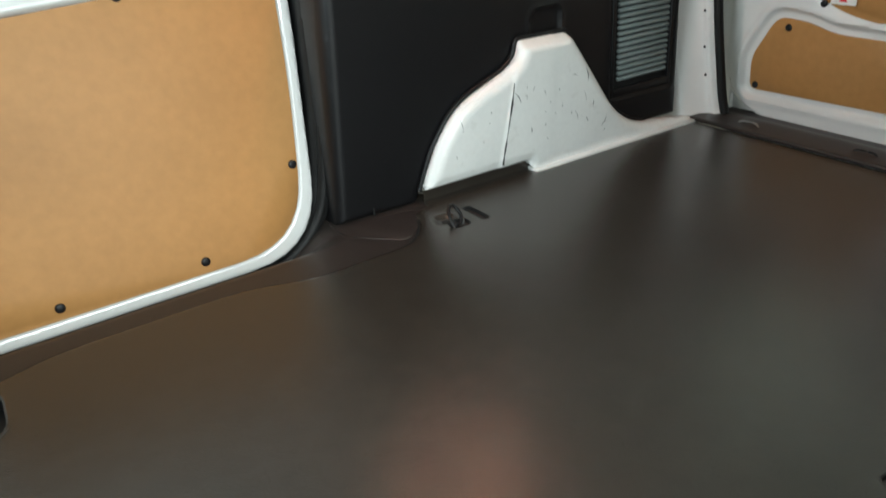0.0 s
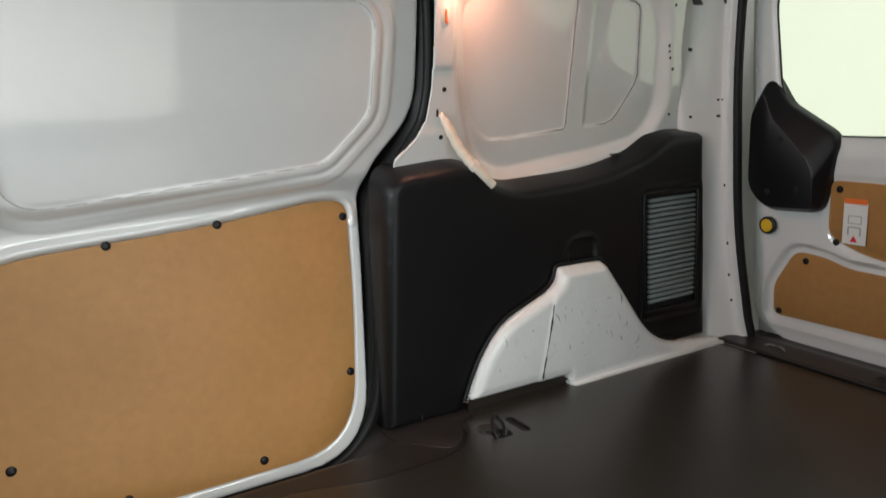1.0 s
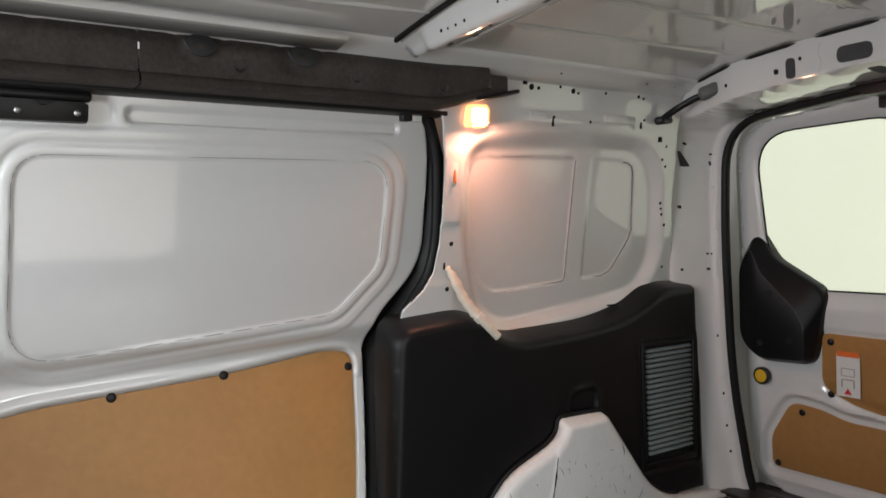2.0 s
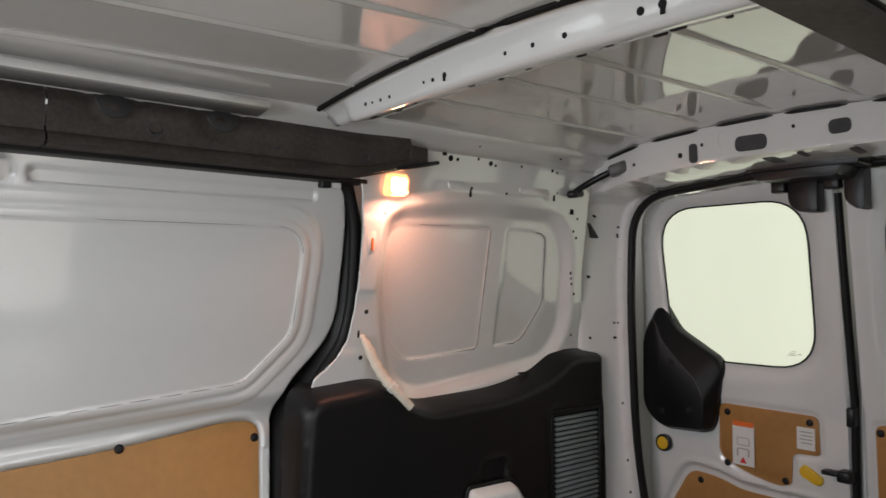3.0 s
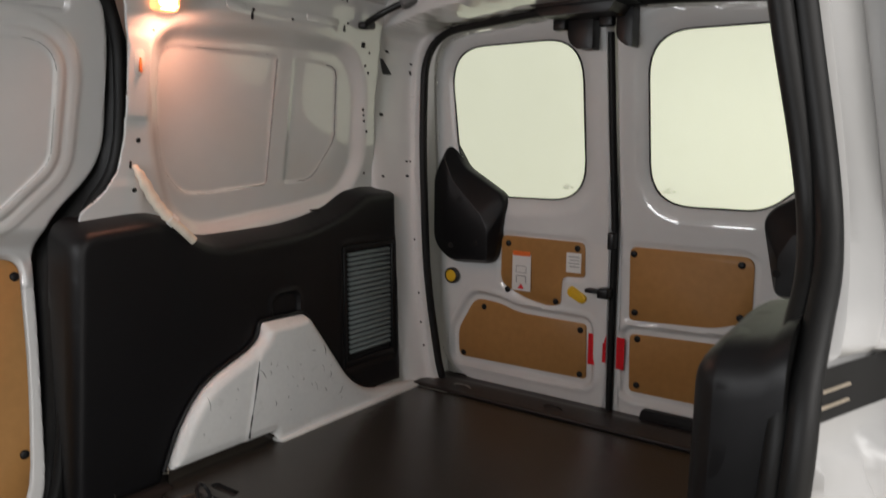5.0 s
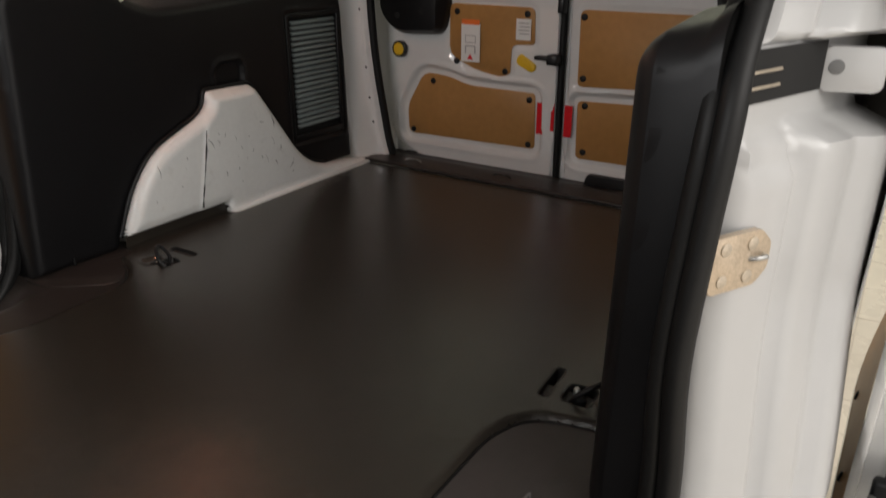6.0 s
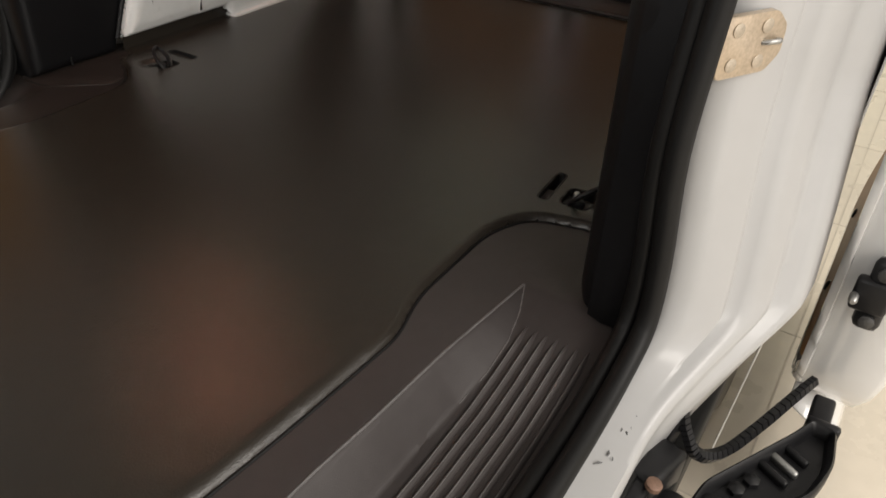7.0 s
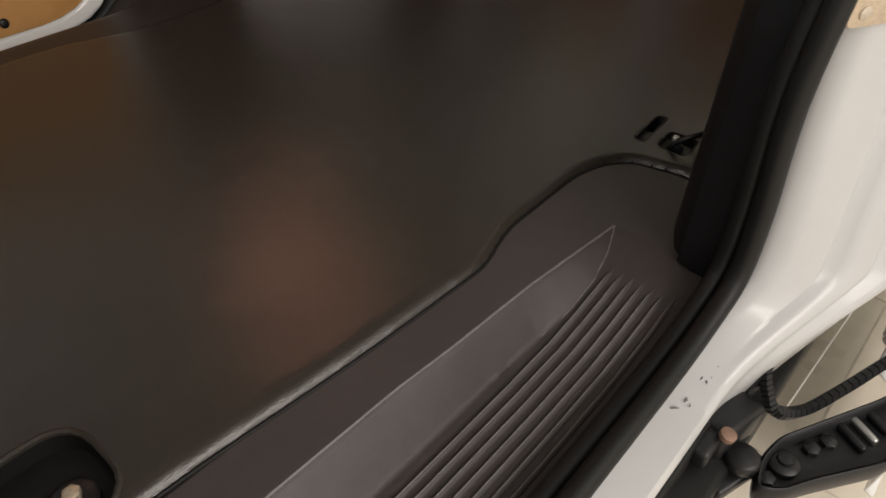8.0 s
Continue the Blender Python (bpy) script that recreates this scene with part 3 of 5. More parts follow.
def quarter_wall(s, name, label):
    ob = tagged(thick(part(name, sheet(QUARTER_LINE, [], 0.0055, place_quarter(s)), WHITE), 0.003, 0), label, "van wall", kind="structure")

    def at(x, z, lift=0.0):
        _, y, _ = place_quarter(s)(np.array([x]), np.array([z]))
        return (x, float(y[0]) - s * (lift + 0.0008), z)

    ax = (0, -s, -0.22)
    for x, z, r in ((-0.014, 0.794, .006), (-0.016, 0.682, .006), (0.698, 1.052, .004), (0.689, 1.015, .0045), (0.706, 0.996, .0045), (0.716, 0.891, .005), (0.720, 0.875, .004),
                    (0.725, 0.858, .0045), (0.739, 0.827, .0045), (0.757, 0.700, .0045), (0.260, 1.108, .0045), (0.386, 1.103, .004), (0.592, 1.120, .004), (0.003, 1.030, .0025),
                    (0.18, 1.177, .008), (0.203, 1.176, .005), (0.273, 1.184, .004), (0.318, 1.177, .007), (0.336, 1.173, .004), (0.433, 1.180, .004), (0.557, 1.180, .005), (0.577, 1.176, .004)):
        under(part("hole", dot(at(x, z), ax, r, 0.0016, 10), HOLE), ob)
    for x, z, w, hh in ((0.257, 1.096, 0.007, 0.022), (0.581, 1.106, 0.007, 0.020), (0.158, 1.186, 0.014, 0.010), (0.667, 1.071, 0.015, 0.016), (-0.029, 0.741, 0.006, 0.02)):
        under(part("slot", box(at(x, z, 0.001), (w, 0.003, hh), 0.001), HOLE), ob)
    for pane in (Q_PANE, Q_PANE2):
        bead = []
        pts = [p for i, q in enumerate(pane) for p in (Vector(q), Vector(q).lerp(Vector(pane[(i + 1) % len(pane)]), 0.33), Vector(q).lerp(Vector(pane[(i + 1) % len(pane)]), 0.66))]
        for i, (u, v) in enumerate(pts):
            u, v = u + 0.0006 * math.sin(i * 0.9), v + 0.0006 * math.cos(i * 0.7)
            _, y, _ = place_quarter(s)(np.array([u]), np.array([v]))
            bead.append((u, float(y[0]) - s * 0.0006, v))
        right = max(p[0] for p in bead)
        size = [(0.0023 if p[0] > right - 0.03 - 0.09 * (pane is Q_PANE2) and p[2] < 1.008 else 0.0008) + 0.0003 * math.sin(i * 2.1) for i, p in enumerate(bead)]
        if pane is Q_PANE2:
            runs = [i for i, p in enumerate(bead) if p[0] > 0.475]
            bead, size = [bead[i] for i in runs], [size[i] for i in runs]
        under(part("sealant_bead", tube(bead, size, 6, pane is Q_PANE), SEALANT), ob)
    for x, z, w in ((0.208, 1.111, 0.058), (0.495, 1.116, 0.120)):
        under(part("pressed_bead", mapped(prism(rounded([(x - w / 2, z - .010), (x + w / 2, z - .010), (x + w / 2, z + .010), (x - w / 2, z + .010)], .009), 0, 0.004, 0.002),
                                          lambda u, v, w_: at(u, v, w_)), WHITE), ob)
    return ob


wall_far = quarter_wall(1, "wall_far_quarter", "white painted pressed steel side wall above the black trim")
wall_near = quarter_wall(-1, "wall_near_quarter", "white painted steel side wall beside the open door")

# ---- rails under the roof edge ----
for s, nm in ((1, "trim_far_cant_rail"), (-1, "trim_near_cant_rail")):
    rows = []
    for x in np.linspace(-1.45, 0.80, 40):
        rows.append([(x, s * 0.600, 1.185), (x, s * 0.585, 1.20), (x, s * 0.565, 1.205), (x, s * 0.553, 1.216), (x, s * 0.535, 1.220), (x, s * 0.525, 1.233)])
    cant = tagged(thick(part(nm, strip(rows), WHITE), 0.003, 0), "white steel rail along the roof edge with holes", "roof rail", kind="structure")
    for x, z, r in ((0.20, 1.213, .006), (0.225, 1.213, .008), (0.245, 1.211, .005), (0.31, 1.213, .005), (0.33, 1.213, .006), (0.42, 1.213, .004), (0.52, 1.212, .005), (0.55, 1.211, .006), (0.60, 1.212, .004), (0.66, 1.212, .006)):
        under(part("hole", dot((x, s * 0.5595, z), (0, -s, -0.6), r, 0.002, 10), HOLE), cant)
    flange = strip([[(x, s * 0.56, 1.200), (x, s * 0.505, 1.208), (x, s * 0.502, 1.220)] for x in np.linspace(-1.45, -0.36, 10)])
    under(thick(part("rail_flange", flange, WHITE), 0.003, 0), cant)


def rail_cover(s, inward=0.0):
    """The soft cover over the upper door rail."""
    e = empty("rail_cover", (-0.65, s * 0.57, 1.10), "mottled charcoal foam cover over the upper sliding door rail", "rail cover", group="rail covers")
    prof = [(0.612, 1.100), (0.560, 1.100), (0.553, 1.106), (0.556, 1.118), (0.567, 1.124), (0.5655, 1.135), (0.564, 1.145), (0.5625, 1.155), (0.561, 1.165), (0.560, 1.176), (0.563, 1.186), (0.570, 1.196), (0.585, 1.205), (0.612, 1.207)]

    def run(a, b, dips, n=70):
        rows = []
        for x in np.linspace(a, b, n):
            lift = 0.045 * float(ease(np.array(x), -0.14, 0.11))
            row = []
            for k, (y, z) in enumerate(prof):
                push = 0.0
                for c in dips:
                    push = max(push, 0.007 * math.exp(-((math.hypot(x - c, z - 1.196) - 0.046) / 0.007) ** 2))
                row.append((x, s * (y - (inward if y < 0.6 or inward else 0) + push), z + lift * (1.0 if z < 1.13 else 0.35)))
            rows.append(row)
        return strip(rows)

    length = P("cover_length", run(-0.7385, 0.028, (-0.63, -0.43)), FOAM, e)
    P("cover_length", run(-1.42, -0.7415, (-1.2, -0.95)), FOAM, e)
    P("end_piece", merged(box((0.052, s * 0.585, 1.164), (0.056, 0.05, 0.046), 0.006), box((-0.020, s * 0.588, 1.186), (0.095, 0.05, 0.030), 0.008)), FOAM, e, "stepped dark end piece")
    P("lower_lip", box((0.045, s * 0.577, 1.140), (0.13, 0.05, 0.010), 0.004, (0, -12, 0)), SMOOTH_BLACK, e)
    for x in (-0.56, -0.315, -0.10):
        part("button", lathe([(0.0135, -0.002), (0.0135, 0.003), (0.012, 0.004), (0.010, 0.0015), (0.004, 0.001)], (x, s * (0.5655 - inward), 1.150 if x < -0.2 else 1.146), (0, -s, 0), 16), PLASTIC_GREY, length, "dark round foam plug")
    for c in (-0.63, -0.43):
        half = [(c + 0.033 * math.cos(a), 1.192 + 0.033 * math.sin(a)) for a in np.linspace(math.pi, 2 * math.pi, 13)] + [(c + 0.012, 1.199), (c, 1.206), (c - 0.012, 1.199)]
        part("half_round_pad", mapped(prism(half, 0, 0.006, 0.002), lambda u, v, w: (u, s * (0.5645 - inward - w + (0.008 if v > 1.19 else 0)), v)), PLASTIC_GREY, length, "dark half-round pad")
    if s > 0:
        # Black box stands in for the shade under the far rail.
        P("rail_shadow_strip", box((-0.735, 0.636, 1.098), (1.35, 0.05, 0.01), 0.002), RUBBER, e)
    else:
        P("rail_slot", box((-0.735, -0.578, 1.108), (1.35, 0.009, 0.006), 0.001), RUBBER, e, "dark slot of the upper rail")
    return e


rail_cover(1), rail_cover(-1, 0.040)

header = [[(x, -y, z) for x in np.linspace(-1.42, -0.03, 40)] for y, z in ((0.583, 1.150), (0.584, 1.104), (0.590, 1.099), (0.600, 1.098), (0.612, 1.102), (0.622, 1.110), (0.650, 1.116), (0.668, 1.128))]
header_ob = tagged(thick(part("wall_near_header", strip(header), WHITE_SHADED), 0.003, 0), "white painted steel flange over the open side doorway", "door header", kind="structure")
for x in (-0.40, -0.43):
    under(part("flange_hole", dot((x, -0.606, 1.0985), (0, 0, -1), 0.005, 0.001, 12), HOLE), header_ob)

roller = empty("door_roller", (-0.27, -0.60, 1.09), "steel and black upper roller of the open sliding door", "roller")
pot = [(-0.306, 1.096), (-0.307, 1.066), (-0.290, 1.060), (-0.238, 1.069), (-0.205, 1.080), (-0.192, 1.090), (-0.190, 1.106)]
P("housing", mapped(prism(pot, -0.014, 0.014, 0.005), lambda u, v, w: (u, -0.592 + w, v)), SMOOTH_BLACK, roller)
P("stirrup", tube(smooth_path([(-0.285, -0.607, 1.058), (-0.236, -0.607, 1.066), (-0.202, -0.606, 1.077), (-0.184, -0.604, 1.090), (-0.182, -0.602, 1.106)]), 0.0034, 8), WHITE_SHADED, roller, "white bent steel stirrup")
hub = P("wheel", lathe([(0.008, -0.008), (0.011, -0.006), (0.011, 0.006), (0.008, 0.008)], (-0.352, -0.600, 1.080), (0.2, 0.2, 1), 20), DARK_STEEL, roller)
part("pin", lathe([(0.004, 0), (0.004, 0.004), (0.0025, 0.006)], (-0.352, -0.600, 1.073), (0, 0, -1), 10), DARK_STEEL, hub)
P("carrier", merged(box((-0.332, -0.598, 1.104), (0.022, 0.014, 0.034), 0.004, (0, 8, -10)), box((-0.293, -0.604, 1.1005), (0.070, 0.007, 0.006), 0.002, (0, 0, -8))), DULL_ZINC, roller, "dull zinc roller carrier")
reach = smooth_path([(-0.378, -0.600, 1.068), (-0.345, -0.603, 1.078), (-0.305, -0.612, 1.085), (-0.300, -0.630, 1.078), (-0.330, -0.655, 1.063), (-0.385, -0.690, 1.045), (-0.415, -0.720, 1.032), (-0.40, -0.76, 1.024)])
P("arm", tube(reach, 0.0056, 10, squash=0.9), SMOOTH_BLACK, roller)
# Thin steel tube draws the sheen along the black arm.
P("arm_sheen", tube([(x, y - 0.001, z + 0.0050) for x, y, z in reach[8:]], 0.0013, 6), STEEL, roller, "thin steel line standing for the sheen on the black arm")


# ---- quarter trim panels, wheel arches ----
ARCH_LINE = rounded([(-0.010, 0.026, 0), (0.034, 0.122, .04), (0.100, 0.206, .05), (0.244, 0.262, .05), (0.279, 0.288, .02), (0.284, 0.325, .012), (0.438, 0.322, .012),
                     (0.485, 0.258, .03), (0.602, 0.092, .08), (0.69, 0.033, .06), (0.90, 0.012, .01), (0.90, -0.004, 0), (0.311, -0.002, 0), (0.299, 0.0245, 0)], n=5)
TRIM_LINE = ([(-0.227, -0.012), (-0.205, 0.30)] +
             rounded([(-0.205, 0.30, 0), (-0.186, 0.60, .05), (0.04, 0.618, .08), (0.145, 0.535, .10), (0.46, 0.548, .15), (0.625, 0.592, .08), (0.71, 0.645, .06), (0.855, 0.640, .012), (0.875, 0.02, 0)], n=6)[1:] +
             [p for p in offset(ARCH_LINE, -0.007)[::-1] if p[1] > 0.009 and p[0] < 0.86] + [(-0.018, -0.012)])
GRILLE = rounded([(0.612, 0.118), (0.842, 0.112), (0.838, 0.488), (0.606, 0.486)], 0.010)
HOOD = rounded([(0.318, 0.26), (0.438, 0.26), (0.446, 0.375, .03), (0.42, 0.404, .03), (0.345, 0.404, .03), (0.314, 0.375, .03)], 0.01)


def trim_panel(s, fy, dx):
    R = 0.024 if s > 0 else 0.052

    def fn(U, V):
        d = np.clip((sdf(TRIM_LINE, U, V) + R) / R, 0, 1)
        y = fy + (R - (R - 0.008) * ease(0.40 - V, 0, 0.06) * ease(U, -0.14, -0.06)) * (1 - np.sqrt(np.clip(1 - d * d, 0, 1)))
        y = y - 0.004 * ease(-sdf(HOOD, U, V), 0.0, 0.012) + 0.010 * ease(-sdf(HOOD, U, V), 0.012, 0.022)
        g = sdf(GRILLE, U, V)
        y = y - 0.003 * np.exp(-((g - 0.012) / 0.006) ** 2)
        y = y + 0.012 * ease(V, 0.0, -0.012) + 0.004 * ease(0.014 - g, 0, 0.012)
        return U + dx * (1 + 0.45 * np.clip(V, 0, 1) / 0.6) * (1 - ease(U, -0.2, 0.2)), s * y, V
    e = empty("quarter_trim_panel", (0.3, s * 0.69, 0.0), "black grained plastic side trim panel cut round the white wheel arch", "trim panel", group="side trim panels")
    P("face", sheet(TRIM_LINE, [GRILLE], 0.0062, fn), PLASTIC, e)
    line = TRIM_LINE
    sh = [float(dx * (1 + 0.45 * max(v, 0) / 0.6) * (1 - ease(np.array(u), -0.2, 0.2))) for u, v in line]
    rows = [[(u + q, s * (fy + yy), v + (lift if v > 0.5 else 0)) for (u, v), q in zip(edge, sh)] for edge, yy, lift in ((offset(line, -0.005), R * 0.56, 0), (line, R - 0.002, 0), (line, R + 0.022, 0.008), (line, max(0.075, R + 0.03), 0.018), (line, 0.110 if s > 0 else 0.094, 0.024))]
    P("return_edge", strip(rows, True), PLASTIC, e)
    lip = [(u, s * (fy - 0.004 if s > 0 else 0.634), v) for u, v in offset(ARCH_LINE, 0.0035) if v > -0.003 and u < 0.80]
    P("cut_edge", tube(lip, 0.0060, 8, up=(0, 1, 0)), PLASTIC, e)
    vent = P("vent_backing", box((0.725, s * 0.672, 0.30), (0.25, 0.006, 0.40), 0.001), HOLE, e)
    n = 21
    for i in range(n):
        z = 0.152 + (0.468 - 0.152) * (i + 0.5) / n
        part("slat", box((0.738 - 0.006 * (i / n), s * 0.6605, z), (0.192, 0.010, 0.0078), 0.0015, (s * 28, 0, 0)), SLAT, vent)
    P("vent_frame", merged(box((0.614, s * 0.656, 0.30), (0.012, 0.014, 0.372), 0.003), box((0.836, s * 0.656, 0.30), (0.012, 0.014, 0.372), 0.003),
                                   box((0.725, s * 0.656, 0.482), (0.226, 0.014, 0.014), 0.003), box((0.725, s * 0.656, 0.126), (0.226, 0.014, 0.022), 0.003)), PLASTIC, e)
    P("clip_slot", box((-0.135, s * 0.6475, 0.006), (0.004, 0.004, 0.018), 0.001), HOLE, e)
    P("clip_slot", box((0.56, s * 0.715, 0.598), (0.035, 0.012, 0.004), 0.001), HOLE, e)
    if s > 0:
        P("base_collar", mapped(prism(rounded([(-0.235, s * 0.70), (-0.235, s * 0.60), (-0.14, s * 0.49), (-0.09, s * 0.53), (-0.03, s * 0.598), (0.03, s * 0.602), (0.03, s * 0.70)], 0.03), 0, 0.010, 0.004),
                             lambda u, v, w: (u, v, -0.016 + w)), SILL, e)
    return e


def wheel_arch(s):
    seam_rnd = random.Random(4)
    def fn(U, V):
        d = np.clip((sdf(ARCH_LINE, U, V) + 0.030) / 0.030, 0, 1)
        d = np.where(V < 0.02, d * ease(V, -0.004, 0.02), d)
        y = 0.611 + 0.030 * (1 - np.sqrt(np.clip(1 - d * d, 0, 1)))
        line = 0.196 + 0.24 * V
        y = y + 0.004 * ease(line - U, -0.006, 0.006) + 0.0015 * ease(U - (0.36 + 0.1 * V), -0.02, 0.02)
        y = y + 0.010 * ease(V, 0.30, 0.318) - 0.004 * ease(0.040 - V, 0, 0.006) * (U < 0.30)
        return U, s * y, V
    e = empty("wheel_arch", (0.4, s * 0.63, 0.0), "white painted inner wheel arch with black scuffs and a seam", "wheel arch", group="wheel arches")
    body = part("pressing", sheet(ARCH_LINE, [], 0.005, fn), SCUFFED)
    under(thick(body, 0.003, 0), e)
    P("floor_flange", mapped(prism([(0.305, 0.612), (0.312, 0.598), (0.93, 0.594), (0.93, 0.66), (0.312, 0.66)], 0, 0.006, 0.003), lambda u, v, w: (u, s * v, w - 0.001)), SCUFFED, e)
    # Dark strip closes the undercut and stands in for its shade.
    lower = strip([[(x, s * y, z) for x in np.linspace(-0.008, 0.320, 12)] for y, z in ((0.632, -0.012), (0.636, 0.012), (0.630, 0.034))])
    P("undercut_shade", lower, MAT, e, "dark closing strip standing for the shade under the arch")
    P("sealed_seam", tube(smooth_path([(0.252, s * 0.6115, 0.234), (0.244, s * 0.6105, 0.19), (0.229, s * 0.6105, 0.12), (0.217, s * 0.6105, 0.07), (0.210, s * 0.6085, 0.040)]), [0.0028 * seam_rnd.uniform(0.3, 1.0) for _ in range(25)], 6), RUBBER, e, "dark cracked sealant line")
    marks = []
    r = random.Random(11)
    for _ in range(52):
        x, z = r.uniform(0.04, 0.55), r.uniform(0.03, 0.30)
        if sdf(ARCH_LINE, np.array([x]), np.array([z]))[0] > -0.035:
            continue
        a, ln = r.gauss(1.45, 0.5), r.choice((0.005, 0.008, 0.012, 0.020, 0.038))
        yy = s * (fn(np.array([x]), np.array([z]))[1][0] * s - 0.0012)
        marks.append(tube([(x, yy, z), (x + ln * math.cos(a) * 0.5, yy, z + ln * math.sin(a) * 0.5), (x + ln * math.cos(a + .2), yy, z + ln * math.sin(a + .2))], [0.0003, r.uniform(0.0006, 0.0013), 0.0002], 5))
    tagged(P("scuff_marks", merged(*marks), RUBBER, e, "short black scuff marks"), kind="stuff")
    return e


for s in (1, -1):
    trim_panel(s, 0.649 if s > 0 else 0.622, 0 if s > 0 else -0.045), wheel_arch(s)

# ---- rear frame, header ----
REAR_HOLE = rounded([(-0.565, -0.02, .0), (0.565, -0.02, .0), (0.585, 0.05, .04), (0.622, 0.35, .15), (0.616, 0.8, .2), (0.585, 1.13, .14), (0.0, 1.178, .6), (-0.585, 1.13, .14), (-0.616, 0.8, .2), (-0.622, 0.35, .15), (-0.585, 0.05, .04)], n=8)
REAR_OUT = [(-0.72, -0.02), (0.72, -0.02), (0.79, 0.6), (0.70, 1.0), (0.625, 1.17), (0.57, 1.215), (0.4, 1.243), (0.2, 1.258), (0, 1.263), (-0.2, 1.258), (-0.4, 1.243), (-0.57, 1.215), (-0.625, 1.17), (-0.70, 1.0), (-0.79, 0.6)]


def ease_between(x, a, b):
    t = np.clip((x - a) / (b - a), 0, 1)
    return t * t * (3 - 2 * t)


def place_rear(U, V):
    s = sdf(REAR_HOLE, U, V)
    deep = 0.085 + 0.075 * ease(V, 0.2, 0.95) + 0.05 * ease(V, 1.02, 1.2) * ease(0.60 - np.abs(U), 0, 0.25)
    x = 0.99 - 0.077 * V - 0.018 * ease(s, 0.0, 0.014) - (deep - 0.018) * ease_between(s, 0.020 - 0.012 * ease(V, 1.10, 1.17), 0.086 - 0.058 * ease(V, 1.10, 1.17))
    drop = 0.020 * ease(V, 1.10, 1.17) * ease(s, 0.002, 0.016) * (1 - ease(s, 0.03, 0.08))
    return x, U, V - drop


rear_frame = tagged(thick(part("wall_rear_frame", sheet(REAR_OUT, [REAR_HOLE], 0.005, place_rear), WHITE), 0.003, 0), "white steel rear frame with pillars and header", "rear frame", kind="structure")


def on_rear(y, z):
    x, _, zz = place_rear(np.array([y]), np.array([z]))
    return (float(x[0]) - 0.0005, y, float(zz[0]))


def rear_normal(y, z):
    a, b, c = Vector(on_rear(y, z)), Vector(on_rear(y + 0.004, z)), Vector(on_rear(y, z + 0.004))
    q = (b - a).cross(c - a).normalized()
    return q if q.x < 0 else -q


def rear_plug(name, y, z, w, h, mat, lean=0.0):
    poly = rounded([(-w / 2, -h / 2), (w / 2, -h / 2), (w / 2, h / 2), (-w / 2, h / 2)], min(w, h) * 0.48, 6)
    zs = 0.72 if z > 1.15 else 1.0
    top, k = [on_rear(y + u, z + v * zs) for u, v in poly], len(poly)
    q = rear_normal(y, z)
    vs = [tuple(Vector(p) + q * 0.0030) for p in top] + [tuple(Vector(p) - q * 0.003) for p in top]
    fs = [list(range(k))] + [[i, (i + 1) % k, k + (i + 1) % k, k + i] for i in range(k)]
    under(part(name, (vs, fs), mat), rear_frame)


for y, z, w, h in ((0.269, 1.208, 0.012, 0.012), (0.231, 1.209, 0.024, 0.046), (0.077, 1.216, 0.080, 0.034), (-0.127, 1.222, 0.048, 0.029), (-0.284, 1.211, 0.026, 0.048), (-0.322, 1.211, 0.014, 0.015)):
    rear_plug("slot", y, z, w, h, SLOT_DARK if w > 0.02 else HOLE)
for y, z in ((0.206, 1.222), (-0.026, 1.232), (-0.252, 1.224), (0.42, 1.20)):
    rear_plug("hole", y, z, 0.007, 0.008, HOLE)
for y, z, w, h in ((0.24, 1.164, 0.075, 0.012), (0.435, 1.150, 0.014, 0.006), (0.05, 1.187, 0.03, 0.007), (-0.031, 1.189, 0.016, 0.006), (-0.144, 1.185, 0.022, 0.007), (-0.25, 1.179, 0.016, 0.006)):
    rear_plug("slot", y, z, w, h, GREYPLUG if w > 0.05 else SLOT_DARK)
under(part("panel_seam", tube([on_rear(0.158 + 0.004 * math.sin(k), z) for k, z in enumerate(np.linspace(1.186, 1.243, 12))], 0.0012, 5), SEALANT), rear_frame)
for side in (1, -1):
    for y, z, w, h, m in ((0.642, 1.067, 0.0034, 0.008, HOLE), (0.671, 0.880, 0.0040, 0.010, HOLE), (0.683, 0.689, 0.0034, 0.008, HOLE), (0.619, 1.036, 0.005, 0.006, HOLE), (0.624, 1.009, 0.004, 0.013, SLOT_DARK),
                          (0.649, 0.735, 0.004, 0.006, HOLE), (0.642, 0.735, 0.004, 0.006, HOLE), (0.650, 0.688, 0.006, 0.008, HOLE), (0.64, 0.48, 0.005, 0.008, HOLE), (0.632, 0.30, 0.006, 0.008, HOLE), (0.628, 0.2, 0.006, 0.008, HOLE), (0.62, 0.12, 0.006, 0.008, HOLE)):
        rear_plug("hole", side * y, z, w, h, m)
    under(part("panel_seam", tube([on_rear(side * y, 0.937) for y in np.linspace(0.616, 0.696, 14)], 0.0011, 5), SEALANT), rear_frame)
    tri = rounded([(-0.0050, -0.022), (0.0050, -0.022), (0.0016, 0.024), (-0.0016, 0.024)], 0.004, 4)
    face = [on_rear(side * (0.654 + u), 1.022 + v) for u, v in tri]
    q = rear_normal(side * 0.654, 1.022)
    k = len(face)
    plug = [tuple(Vector(p) + q * 0.0032) for p in face] + [tuple(Vector(p) - q * 0.003) for p in face]
    under(part("triangular_plug", (plug, [list(range(k))] + [[i, (i + 1) % k, k + (i + 1) % k, k + i] for i in range(k)]), SLOT_DARK), rear_frame)
